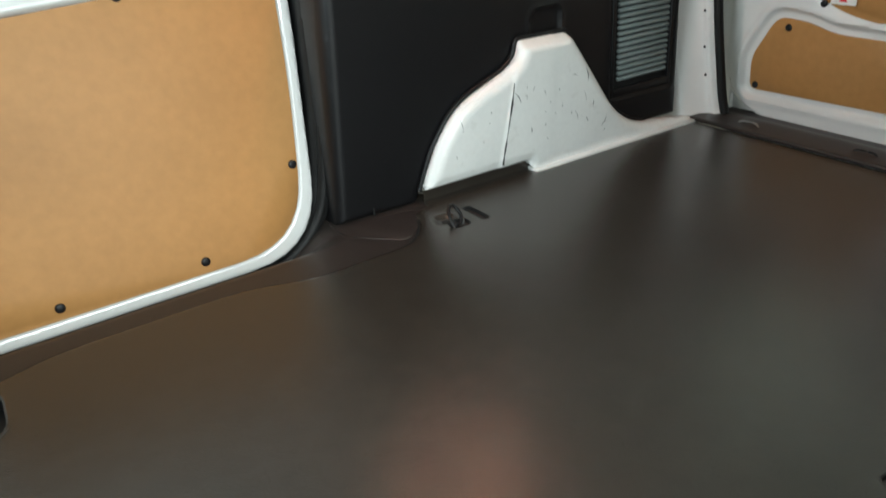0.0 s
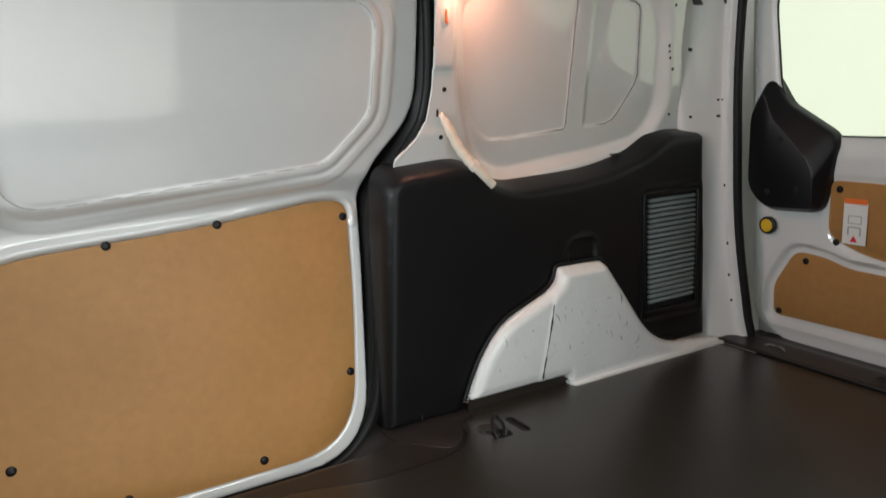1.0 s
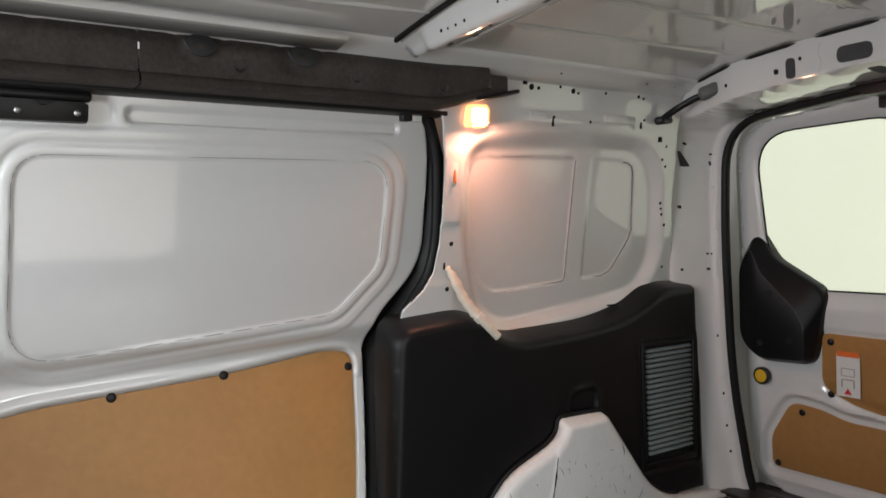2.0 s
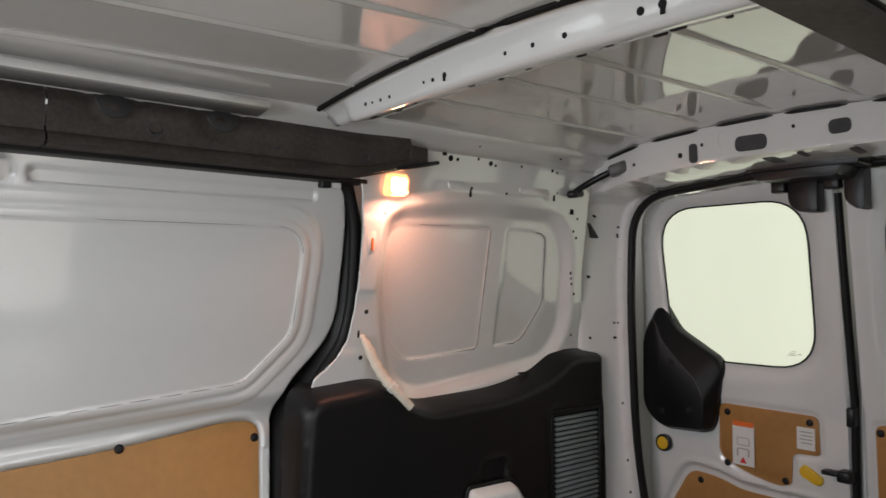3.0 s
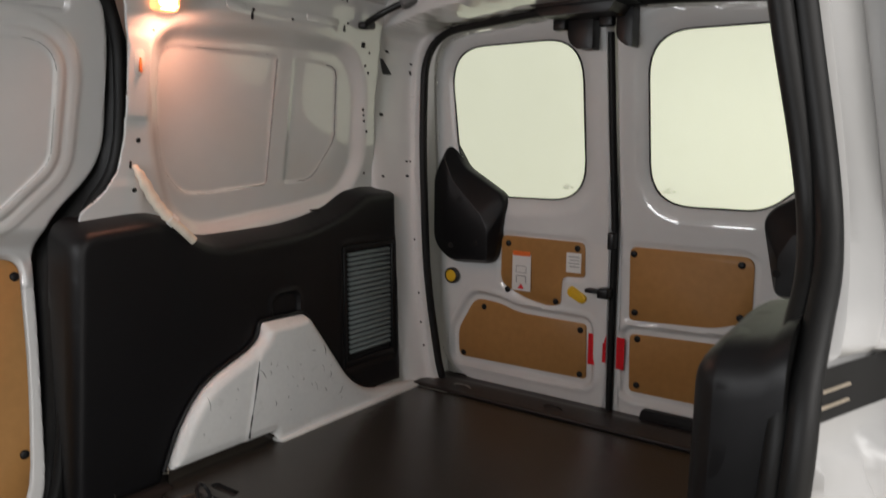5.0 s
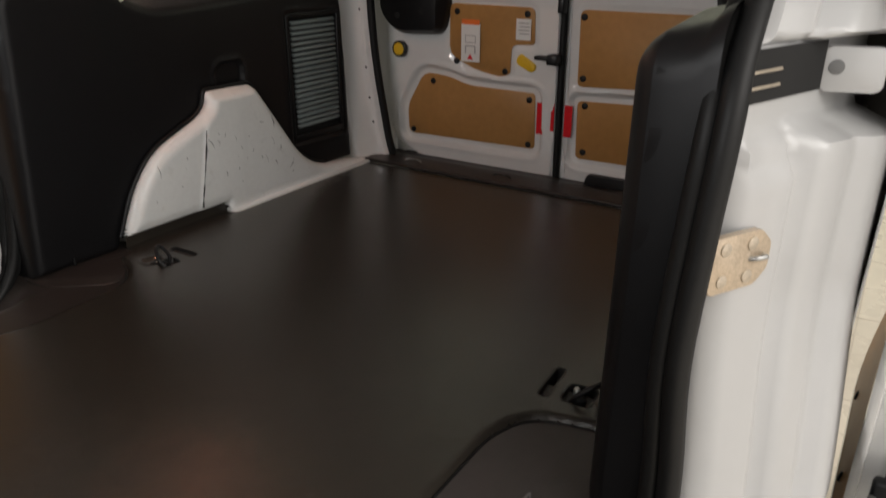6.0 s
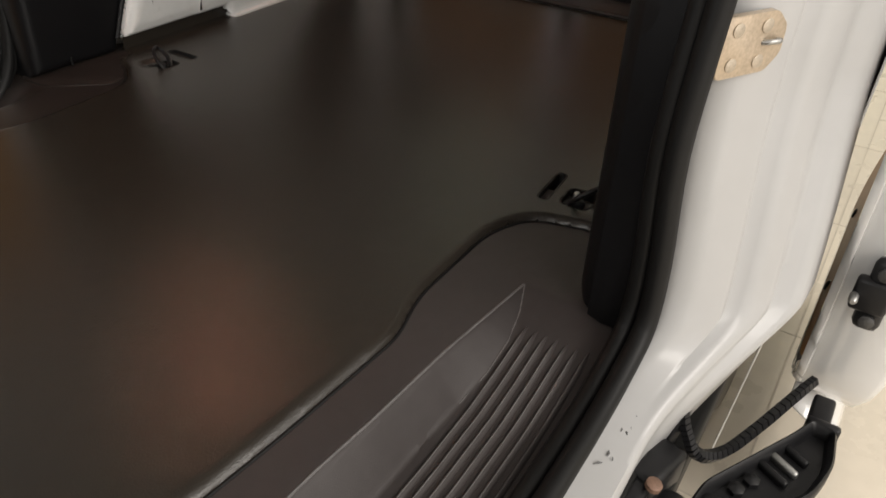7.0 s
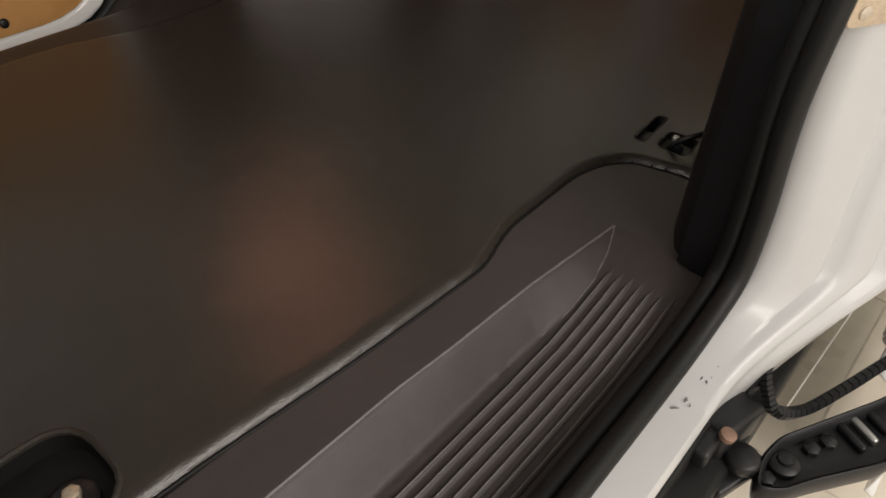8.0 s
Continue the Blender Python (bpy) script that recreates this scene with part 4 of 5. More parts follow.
# Black tubes drawn for the dark gaps between roof and header.
for y0, y1 in ((0.54, 0.40), (0.353, 0.215), (0.165, 0.02), (-0.008, -0.145), (-0.195, -0.343), (-0.40, -0.50)):
    under(part("dark_gap_strip", tube([(on_rear(y, z_roof(y) - 0.010)[0] - 0.003, y, z_roof(y) - 0.008) for y in np.linspace(y0, y1, 8)], [0.001] + [0.0042] * 6 + [0.001], 6), RUBBER), rear_frame)
seal_pts = [(0.99 - 0.077 * z + 0.006, y, z) for y, z in offset(REAR_HOLE, -0.006)]
tagged(part("trim_rear_seal", tube(seal_pts, 0.013, 8, True, up=(1, 0, 0)), RUBBER), "black rubber seal round the rear opening", "door seal", kind="structure")

# ---- side aperture seals ----
for s, dx, nm in ((1, 0.0, "trim_far_door_seal"), (-1, -0.035, "trim_near_door_seal")):
    if s > 0:
        p1 = [(x + dx, s * (y_seal(z) + 0.026), z) for x, z in offset_open(FAR_APERTURE, 0.013)]
        p2 = [(x + dx, s * (y_seal(z) + 0.004), z) for x, z in offset_open(FAR_APERTURE, 0.010)]
    else:
        out = [float(ease(np.array(z), 0.0, 0.25) * (1 - 0.55 * ease(np.array(z), 0.50, 0.64))) for x, z in NEAR_APERTURE]
        p1 = [(x + dx, s * (y_seal(z) + 0.014 + 0.034 * float(ease(np.array(-z), -0.32, 0.0))), z) for x, z in offset_open(NEAR_APERTURE, -0.004)]
        p2 = [(x + dx, s * (y_seal(z) - 0.006 + 0.030 * float(ease(np.array(-z), -0.32, 0.0))), z - 0.004) for x, z in offset_open(NEAR_APERTURE, 0.004)]
        top = [float(ease(np.array(z), 0.68, 0.98)) for x, z in NEAR_APERTURE]
        p1, p2 = [[(x - 0.040 * q - far * h, y - 0.008 * q + 0.004 * h, z) for (x, y, z), q, h in zip(p, out, top)] for p, far in ((p1, 0.0), (p2, 0.026))]
    p1, p2 = smooth_path(p1, 4), smooth_path(p2, 4)
    seal = tagged(part(nm, tube(p1, 0.014, 10), RUBBER), "black rubber door seal following the side opening", "door seal", kind="structure")
    if s < 0:
        under(part("inner_lip", tube(p2, 0.013, 8), RUBBER), seal)
    else:
        skin = strip([[(x, y_seal(z) + deep, z) for x, z in offset_open(FAR_APERTURE, d)] for d, deep in ((0.024, 0.012), (0.004, 0.032), (-0.006, 0.045), (-0.008, 0.13))])
        under(thick(part("pillar_skin", skin, RUBBER), 0.002, 0), seal)


# ---- sliding doors ----
BOARD_LINE = rounded([(-1.03, 0.475, .08), (-0.93, 0.498, .05), (-0.55, 0.518, .1), (-0.30, 0.546, .05), (-0.228, 0.538, .06), (-0.245, 0.30, .1), (-0.292, -0.038, .15), (-1.04, -0.040, .09)], n=7)
WIN_LINE = rounded([(-0.936, 0.983, .06), (-0.176, 0.991, .08), (-0.182, 0.745, .03), (-0.290, 0.637, .03), (-0.956, 0.587, .10)], n=7)
SLOT_LINE = rounded([(-0.748, 1.046), (-0.16, 1.050), (-0.16, 1.078), (-0.748, 1.077)], 0.015)
GUIDE_LINE = rounded([(-1.06, 1.030), (-0.765, 1.032), (-0.765, 1.092), (-1.06, 1.092)], 0.030)


def sliding_door(s, name, label, sink=0.0):
    def fn(U, V):
        w = sdf(WIN_LINE, U, V)
        h = -0.004 * ease(-w, -0.001, 0.004)
        h = h - 0.0045 * ease(w, 0.013, 0.021) + 0.0030 * ease(w, 0.024, 0.032) - 0.0035 * ease(w, 0.046, 0.054)
        h = h - 0.006 * ease(-sdf(GUIDE_LINE, U, V), -0.004, 0.008)
        h = h - 0.008 * ease(-sdf(SLOT_LINE, U, V), -0.002, 0.004)
        h = h - 0.010 * ease(-sdf(BOARD_LINE, U, V), -0.008, 0.002)
        h = h + 0.005 * np.exp(-((sdf(BOARD_LINE, U, V) - 0.014) / 0.008) ** 2) * (V > 0.48)
        h = h - 0.012 * ease(sdf(DOOR_LINE, U, V), -0.007, 0.002)
        h = h + 0.0005 * np.sin(U * 9) * np.sin(V * 11)
        t = ease(-U, 0.99, 1.07)
        return U, s * ((y_door(V) + sink) * (1 - t) + 0.755 * t - h), V
    e = empty(name, (-0.6, s * 0.78, -0.06), label, "sliding door", kind="structure")
    under(thick(part("inner_panel", sheet(DOOR_LINE, [], 0.0046 if s > 0 else 0.008, fn), WHITE), 0.003, 0), e)

    if s > 0:
        edge = []
        for i, (u, v) in enumerate(WIN_LINE):
            nxt = WIN_LINE[(i + 1) % len(WIN_LINE)]
            for k in range(4):
                a, b = u + (nxt[0] - u) * k / 4, v + (nxt[1] - v) * k / 4
                edge.append((a, float(fn(np.array([a]), np.array([b]))[1][0]) - 0.0004, b))
        P("panel_edge", tube(edge, 0.0010, 6, True), SEALANT, e, "thin grey sealed edge of the blank panel")

    def on(u, v, w):
        return (u, s * (0.705 + sink + 0.2 * v + 0.0065 - w), v)

    lining = P("hardboard_lining", mapped(prism(BOARD_LINE, 0, 0.0055, 0.0012, 1), on), BOARD, e, "brown hardboard lining panel")
    for x, z in ((-0.241, 0.503), (-0.541, 0.519), (-0.772, 0.503), (-0.98, 0.474), (-0.279, 0.136), (-0.515, -0.014), (-0.803, -0.016), (-1.0, 0.1)):
        part("fastener", lathe([(0.0100, 0), (0.0100, 0.0015), (0.0085, 0.0032), (0.004, 0.0040)], on(x, z, 0.0055), (0, -s, 0.2), 14), PLASTIC, lining)
    outer = [(u, v) for u, v in offset(DOOR_LINE, 0.012)]

    def out_y(v):
        return float(np.interp(v, [-0.1, 0.1, 0.5, 0.65, 1.12], [0.85, 0.885, 0.895, 0.88, 0.775]))
    def y_in(u, v):
        t = float(ease(np.array(-u), 0.99, 1.07))
        return (float(y_door(np.array(v))) + sink) * (1 - t) + 0.755 * t
    rows = [[(u, s * (y_in(u, v) + 0.014), v) for u, v in offset(DOOR_LINE, -0.002)], [(u, s * (y_in(u, v) + 0.035), v) for u, v in offset(DOOR_LINE, 0.004)],
            [(u, s * (out_y(v) - 0.012), v) for u, v in offset(DOOR_LINE, 0.008)], [(u, s * out_y(v), v) for u, v in offset(DOOR_LINE, -0.004)]]
    P("door_edge", strip(rows, True), WHITE, e)
    P("outer_skin", sheet(offset(DOOR_LINE, -0.004), [], 0.03, lambda U, V: (U, s * np.interp(V, [-0.1, 0.1, 0.5, 0.65, 1.12], [0.85, 0.885, 0.895, 0.88, 0.775]), V)), WHITE, e)
    rb = P("roller_bracket", mapped(prism(rounded([(-1.03, 1.040), (-0.814, 1.041), (-0.812, 1.074), (-0.868, 1.075), (-0.880, 1.067, .006), (-0.892, 1.067, .006), (-0.904, 1.076), (-1.03, 1.076)], 0.004), -0.01, 0.012, 0.004), lambda u, v, w: (u, s * (0.92 - 0.24 * v - w), v)), SMOOTH_BLACK, e, "black roller guide bracket with two screws")
    for x in (-0.925, -0.831):
        part("screw", lathe([(0.006, 0), (0.006, 0.002), (0.0035, 0.004)], (x, s * (0.92 - 0.24 * 1.058 - 0.012), 1.0565), (0, -s, -0.2), 8), STEEL, rb)
    P("roller_cradle", merged(box((-0.92, s * 0.655, 1.086), (0.225, 0.030, 0.016), 0.005), box((-0.92, s * 0.668, 1.078), (0.205, 0.02, 0.02), 0.003)), SMOOTH_BLACK, e)
    P("stop_bracket", box((-0.151, s * 0.650, 1.099), (0.026, 0.02, 0.038), 0.003), SMOOTH_BLACK, e)
    tab = P("stop_bracket", box((-0.124, s * 0.648, 1.100), (0.024, 0.012, 0.040), 0.002), WHITE, e, "pale steel tab with a small hole")
    part("tab_hole", dot((-0.124, s * 0.6418, 1.101), (0, -s, 0), 0.0028, 0.001, 10), HOLE, tab)
    P("front_edge_guard", box((-1.085, s * 0.76, 0.72), (0.02, 0.03, 0.26), 0.008), PLASTIC, e)
    return e


door_1 = sliding_door(1, "door_1", "closed white sliding door with brown hardboard lining and blank upper panel")
door_2 = sliding_door(-1, "door_2", "open white sliding door slid back outside the van", 0.055)
tail = [[(x, -y, z) for x in np.linspace(-1.085, -0.30, 12)] for y, z in ((0.765, -0.060), (0.800, -0.082), (0.838, -0.110), (0.850, -0.150), (0.852, -0.26), (0.846, -0.31), (0.860, -0.315))]
under(thick(part("lower_skin", strip(tail), WHITE), 0.004, 0), door_2)
under(part("door_latch", merged(box((-1.108, -0.812, 0.19), (0.022, 0.034, 0.112), 0.010), box((-1.115, -0.806, 0.19), (0.02, 0.046, 0.05), 0.006)), SMOOTH_BLACK), door_2)
for zz in (0.152, 0.228):
    under(part("latch_bolt", lathe([(0.010, 0), (0.010, 0.004), (0.006, 0.006)], (-1.119, -0.812, zz), (-1, 0, 0), 12), DARK_STEEL), door_2)
under(part("latch_pin", lathe([(0.006, 0), (0.006, 0.014), (0.003, 0.018)], (-1.124, -0.787, 0.188), (-1, 0, 0), 10), STEEL), door_2)
door_2.matrix_basis = pose(0.44, -0.938, -0.215, 0, 0, -0.4)


# ---- rear doors ----
def x_rear(z):
    return np.where(z < 0.5, 1.085 - 0.03 * z, 1.07 - 0.15 * (z - 0.5))


def rear_door(s, name, label):
    g = 0.010
    line = rounded([(g - 0.008 if s > 0 else -g - 0.0, 1.165), (s * 0.60, 1.125, .12), (s * 0.640, 0.6, .1), (s * 0.640, 0.05, .10), (s * 0.52, -0.022, .10), (s * 0.09, -0.034, .05), (s * 0.014, -0.02, .05)], 0.012, 8)
    win = rounded([(s * 0.554, 1.091, .13), (s * 0.096, 1.094, .12), (s * 0.098, 0.625, .12), (s * 0.405, 0.624, .05), (s * 0.547, 0.738, .05)], n=8)
    if s > 0:
        up = rounded([(0.386, 0.502, .02), (0.096, 0.500, .02), (0.094, 0.394, .012), (0.170, 0.390, .02), (0.174, 0.300, .012), (0.21, 0.289, .03), (0.30, 0.305, .04), (0.390, 0.345, .03)], n=5)
        low = rounded([(0.495, 0.278, .03), (0.40, 0.272, .06), (0.33, 0.250, .05), (0.090, 0.247, .014), (0.087, 0.072, .014), (0.562, 0.066, .02), (0.565, 0.16, .03)], n=5)
    else:
        up = rounded([(-0.047, 0.502, .02), (-0.389, 0.502, .03), (-0.39, 0.33, .03), (-0.30, 0.296, .04), (-0.05, 0.284, .014)], n=5)
        low = rounded([(-0.050, 0.240, .014), (-0.33, 0.250, .05), (-0.40, 0.272, .06), (-0.495, 0.278, .03), (-0.565, 0.16, .03), (-0.562, 0.066, .02), (-0.053, 0.064, .014)], n=5)
    poc_low, poc_up = offset(low, 0.026), offset(up, 0.012)

    def fn(U, V):
        w = sdf(win, U, V)
        x = x_rear(V) + 0.030 * (1 - np.clip(w / 0.070, 0, 1)) ** 2.2
        x = x + 0.014 * ease(-sdf(poc_low, U, V), -0.006, 0.010) + 0.005 * ease(-sdf(poc_up, U, V), -0.004, 0.006)
        x = x - 0.004 * np.exp(-((sdf(poc_low, U, V) - 0.008) / 0.008) ** 2)
        x = x + 0.030 * ease(sdf(line, U, V), -0.010, 0.001)
        return x, U, V
    e = empty(name, (1.08, s * 0.3, -0.02), label, "rear door", kind="structure")
    under(thick(part("inner_panel", sheet(line, [win], 0.0062, fn), WHITE), 0.003, 0), e)
    skin = offset(line, 0.03)
    under(part("outer_skin", sheet(skin, [offset(win, 0.05)], 0.015, lambda U, V: (x_rear(V) + 0.040, U, V)), WHITE), e)
    gl = [(float(x_rear(np.array(v))) + 0.025, u, v) for u, v in win]
    P("gasket", tube(gl, 0.0026, 6, True, up=(1, 0, 0)), RUBBER, e)
    glass = P("window_pane", mapped(prism(offset(win, 0.004), 0, 0.004), lambda u, v, w: (float(x_rear(np.array(v))) + 0.029 + w, u, v)), GLASS, e, "clear window pane", False)
    glass.visible_shadow = False
    yc = s * 0.155
    tiny = merged(box((1.071, yc + 0.012, 0.662), (0.001, 0.022, 0.0025), 0), box((1.071, yc + 0.010, 0.667), (0.001, 0.016, 0.002), 0), box((1.0705, yc - 0.010, 0.665), (0.001, 0.008, 0.004), 0), box((1.0705, yc + 0.006, 0.673), (0.001, 0.012, 0.002), 0))
    P("glass_stamp", tiny, STAMP, e)

    def on(u, v, w, base=0.003):
        return (float(x_rear(np.array(v))) + base - w, u, v)

    upper = P("hardboard_lining", mapped(prism(up, 0, 0.006, 0.0012, 1), lambda u, v, w: on(u, v, w, 0.004)), BOARD, e, "brown hardboard panel")
    lower = P("hardboard_lining", mapped(prism(low, 0, 0.006, 0.0012, 1), lambda u, v, w: on(u, v, w, 0.013)), BOARD, e, "brown hardboard panel")
    ups = ((0.361, 0.478), (0.119, 0.481), (0.364, 0.326), (0.190, 0.307)) if s > 0 else ((-0.059, 0.482), (-0.357, 0.479), (-0.066, 0.309), (-0.36, 0.335))
    lows = ((0.460, 0.252), (0.544, 0.079), (0.108, 0.226), (0.108, 0.084)) if s > 0 else ((-0.074, 0.228), (-0.076, 0.086), (-0.465, 0.252), (-0.548, 0.08))
    for pts, b, lining in ((ups, 0.004, upper), (lows, 0.013, lower)):
        for y, z in pts:
            part("fastener", lathe([(0.0100, 0), (0.0100, 0.0015), (0.0085, 0.0032), (0.004, 0.0040)], on(y, z, 0.006, b), (-1, 0, 0), 14), PLASTIC, lining)
    base = rounded([(0.578, 0.806, .025), (0.638, 0.70, .05), (0.634, 0.455, .05), (0.570, 0.400, .04), (0.402, 0.408, .03), (0.362, 0.602, .02), (0.380, 0.636, .02), (0.518, 0.716, .02)], n=5)
    top = rounded([(0.580, 0.752, .02), (0.618, 0.690, .04), (0.618, 0.468, .05), (0.560, 0.414, .04), (0.408, 0.422, .02), (0.410, 0.515, .012), (0.436, 0.566, .012), (0.545, 0.672, .015)], n=5)
    if s < 0:
        base, top = [(min(u + 0.045, 0.64), v) for u, v in base], [(min(u + 0.045, 0.632), v) for u, v in top]
    rows = [[(x, s * (u * (1 - k) + p * k), v * (1 - k) + q * k) for (u, v), (p, q) in zip(base, top)] for x, k in ((1.085, 0.0), (1.052, 0.0), (1.045, 0.04), (1.041, 0.10), (1.016, 0.92), (1.0125, 0.97), (1.012, 1.0))]
    v, f = strip(rows, True)
    f.append(list(range((len(rows) - 1) * len(top), len(rows) * len(top))))
    cov = P("hinge_cover", (v, f), PLASTIC, e, "black moulded plastic cover")
    for y, z in ((0.515, 0.615), (0.55, 0.46), (0.455, 0.475)):
        part("cover_screw", dot((1.0118, s * y, z), (-1, 0, 0), 0.010, 0.001, 12), HOLE, cov)
    return e


door_3 = rear_door(1, "door_3", "closed white rear door with window, brown hardboard panels and black cover")
door_4 = rear_door(-1, "door_4", "closed white rear door with window and brown hardboard panels")
P("stopper_ring", lathe([(0.027, 0), (0.027, 0.011), (0.024, 0.013), (0.0205, 0.013)], (1.064, 0.575, 0.350), (-1, 0, 0), 20), SMOOTH_BLACK, door_3)
P("stopper", lathe([(0.0198, 0), (0.0198, 0.0132), (0.015, 0.0145)], (1.064, 0.575, 0.350), (-1, 0, 0), 20), YELLOW, door_3, "round yellow rubber stopper")


def sticker(u0, u1, v0, v1, deep, mat, parent, name="sticker", label=""):
    return (P if parent == door_3 else part)(name, box((1.0735 - deep, (u0 + u1) / 2, (v0 + v1) / 2), (0.0008, abs(u1 - u0), v1 - v0), 0), mat, parent, label, False)


warn = sticker(0.277, 0.344, 0.328, 0.446, 0.007, PAPER, door_3, "warning_label", "white warning label with orange head and red triangle")
sticker(0.279, 0.342, 0.441, 0.456, 0.0082, ORANGE, warn, "label_head")
for u0, u1, v0, v1 in ((0.292, 0.330, 0.407, 0.409), (0.292, 0.294, 0.387, 0.409), (0.328, 0.330, 0.387, 0.409), (0.292, 0.330, 0.386, 0.388), (0.294, 0.328, 0.375, 0.378), (0.292, 0.296, 0.354, 0.375), (0.326, 0.330, 0.354, 0.375)):
    sticker(u0, u1, v0, v1, 0.0082, PRINT, warn, "label_bar")
tri_data = ([(1.0735 - 0.0083, 0.300, 0.335), (1.0735 - 0.0083, 0.322, 0.335), (1.0735 - 0.0083, 0.311, 0.353)], [(0, 1, 2)])
part("label_triangle", tri_data, REDINK, warn)
note = sticker(0.105, 0.154, 0.406, 0.467, 0.007, PAPER, door_3, "small_label", "small white label with faint print")
for k in range(4):
    sticker(0.111, 0.146 - 0.004 * (k % 2), 0.453 - 0.010 * k, 0.456 - 0.010 * k, 0.0082, PRINT, note, "label_bar")
P("red_reflector", box((1.0775, 0.065, 0.175), (0.002, 0.024, 0.097), 0), RED, door_3, "red reflective strip", False)
P("red_reflector", box((1.0785, 0.0250, 0.184), (0.002, 0.011, 0.088), 0), RED, door_3, "red reflective strip", False)
P("red_reflector", box((1.0775, -0.0265, 0.1765), (0.002, 0.025, 0.097), 0), RED, door_4, "red reflective strip", False)
oval = rounded([(-0.032, -0.014), (0.034, -0.017), (0.034, 0.017), (-0.032, 0.014)], 0.013)
ca, sa = math.cos(radians(28)), math.sin(radians(28))
P("latch_cap", mapped(prism(oval, 0, 0.010, 0.004), lambda u, v, w: (1.076 - w, 0.116 + ca * u - sa * v, 0.337 + sa * u + ca * v)), YELLOW, door_3, "yellow plastic release cap")
P("latch_bolt", merged(box((1.05, 0.055, 0.362), (0.03, 0.045, 0.012), 0.003), box((1.048, 0.018, 0.360), (0.04, 0.035, 0.03), 0.005)), SMOOTH_BLACK, door_3)
P("centre_seal", tube([(1.082, 0.004, -0.02), (1.078, 0.004, 0.3), (1.074, 0.004, 0.55), (1.028, 0.005, 0.85), (0.992, 0.006, 1.1)], 0.011, 8), RUBBER, door_4)
P("striker_block", box((1.055, 0.004, 0.515), (0.03, 0.02, 0.05), 0.004), SMOOTH_BLACK, door_4)
P("lower_guard", mapped(prism(rounded([(-0.095, -0.05), (-0.50, -0.05), (-0.50, 0.028), (-0.105, 0.028)], 0.012), 0, 0.02, 0.006), lambda u, v, w: (1.075 - w, u, v)), PLASTIC, door_4, "black plastic lower guard")

# latch housings under the header
hl = empty("header_latch", (0.90, 0.06, 1.17), "black plastic latch housing under the rear header", "door latch")
bar = P("bar", mapped(prism(rounded([(0.160, 1.154), (-0.113, 1.148), (-0.113, 1.170), (0.170, 1.173)], 0.005), 0, 0.130, 0.006), lambda u, v, w: (0.945 - w, u, v)), SMOOTH_BLACK, hl)
part("wedge", mapped(prism(rounded([(0.152, 1.146), (0.134, 1.128), (-0.058, 1.126), (-0.074, 1.152), (0.150, 1.155)], 0.004), 0, 0.115, 0.012), lambda u, v, w: (0.940 - w, u, v)), SMOOTH_BLACK, bar, "sloping black lower guide")
for ya, yb in ((0.104, 0.030), (-0.036, -0.082)):
    part("catch", mapped(prism(rounded([(ya, 1.150), (ya, 1.072, .02), (ya - 0.030, 1.050, .012), (yb, 1.049, .006), (yb, 1.168)], 0.004), 0, 0.045, 0.005), lambda u, v, w: (0.972 - w, u, v)), SMOOTH_BLACK, bar)
for yl in (0.126, -0.010):
    part("catch_lug", box((0.93, yl, 1.119), (0.03, 0.038, 0.030), 0.004), SMOOTH_BLACK, bar)

# ---- small things on the far wall ----
stay = empty("door_stay", (0.665, 0.60, 1.13), "black plastic stay arm fixed to the wall beside the header", "stay arm")
P("foot", box((0.660, 0.600, 1.122), (0.075, 0.03, 0.022), 0.008, (0, -8, 20)), SMOOTH_BLACK, stay)
P("arm", tube(smooth_path([(0.645, 0.588, 1.125), (0.670, 0.565, 1.148), (0.690, 0.525, 1.170), (0.705, 0.490, 1.184)]), 0.010, 8), SMOOTH_BLACK, stay)
P("knuckle", box((0.708, 0.484, 1.187), (0.055, 0.05, 0.034), 0.010, (0, -20, -50)), GREYPLUG, stay)

lamp = empty("cargo_lamp", (0.026, 0.61, 1.07), "small lit cargo lamp glowing warm orange", "lamp")
lens = P("lens", mapped(prism(rounded([(-0.012, 1.070), (0.044, 1.070), (0.050, 1.122), (-0.010, 1.122)], 0.010), 0, 0.022, 0.008), lambda u, v, w: (u, 0.618 - w, v)), LAMPGLOW, lamp)
part("hot_spot", mapped(prism(rounded([(-0.004, 1.078), (0.037, 1.078), (0.041, 1.113), (-0.003, 1.113)], 0.008), 0.0222, 0.024, 0.0008), lambda u, v, w: (u, 0.618 - w, v)), LAMPHOT, lens)

clip = empty("lamp_wire_clip", (-0.026, 0.64, 0.92), "small white plastic clip on the door pillar", "clip")
clip_plate = P("plate", mapped(prism(rounded([(-0.004, 0.932), (0.020, 0.932), (0.018, 0.988), (-0.006, 0.988)], 0.008), 0, 0.006, 0.003), lambda u, v, w: (u - 0.034, 0.858 - 0.22 * v - w, v)), PAPER, clip)
part("tongue", box((-0.026, 0.641, 0.955), (0.006, 0.006, 0.032), 0.002), ORANGE, clip_plate, "orange plastic tongue")

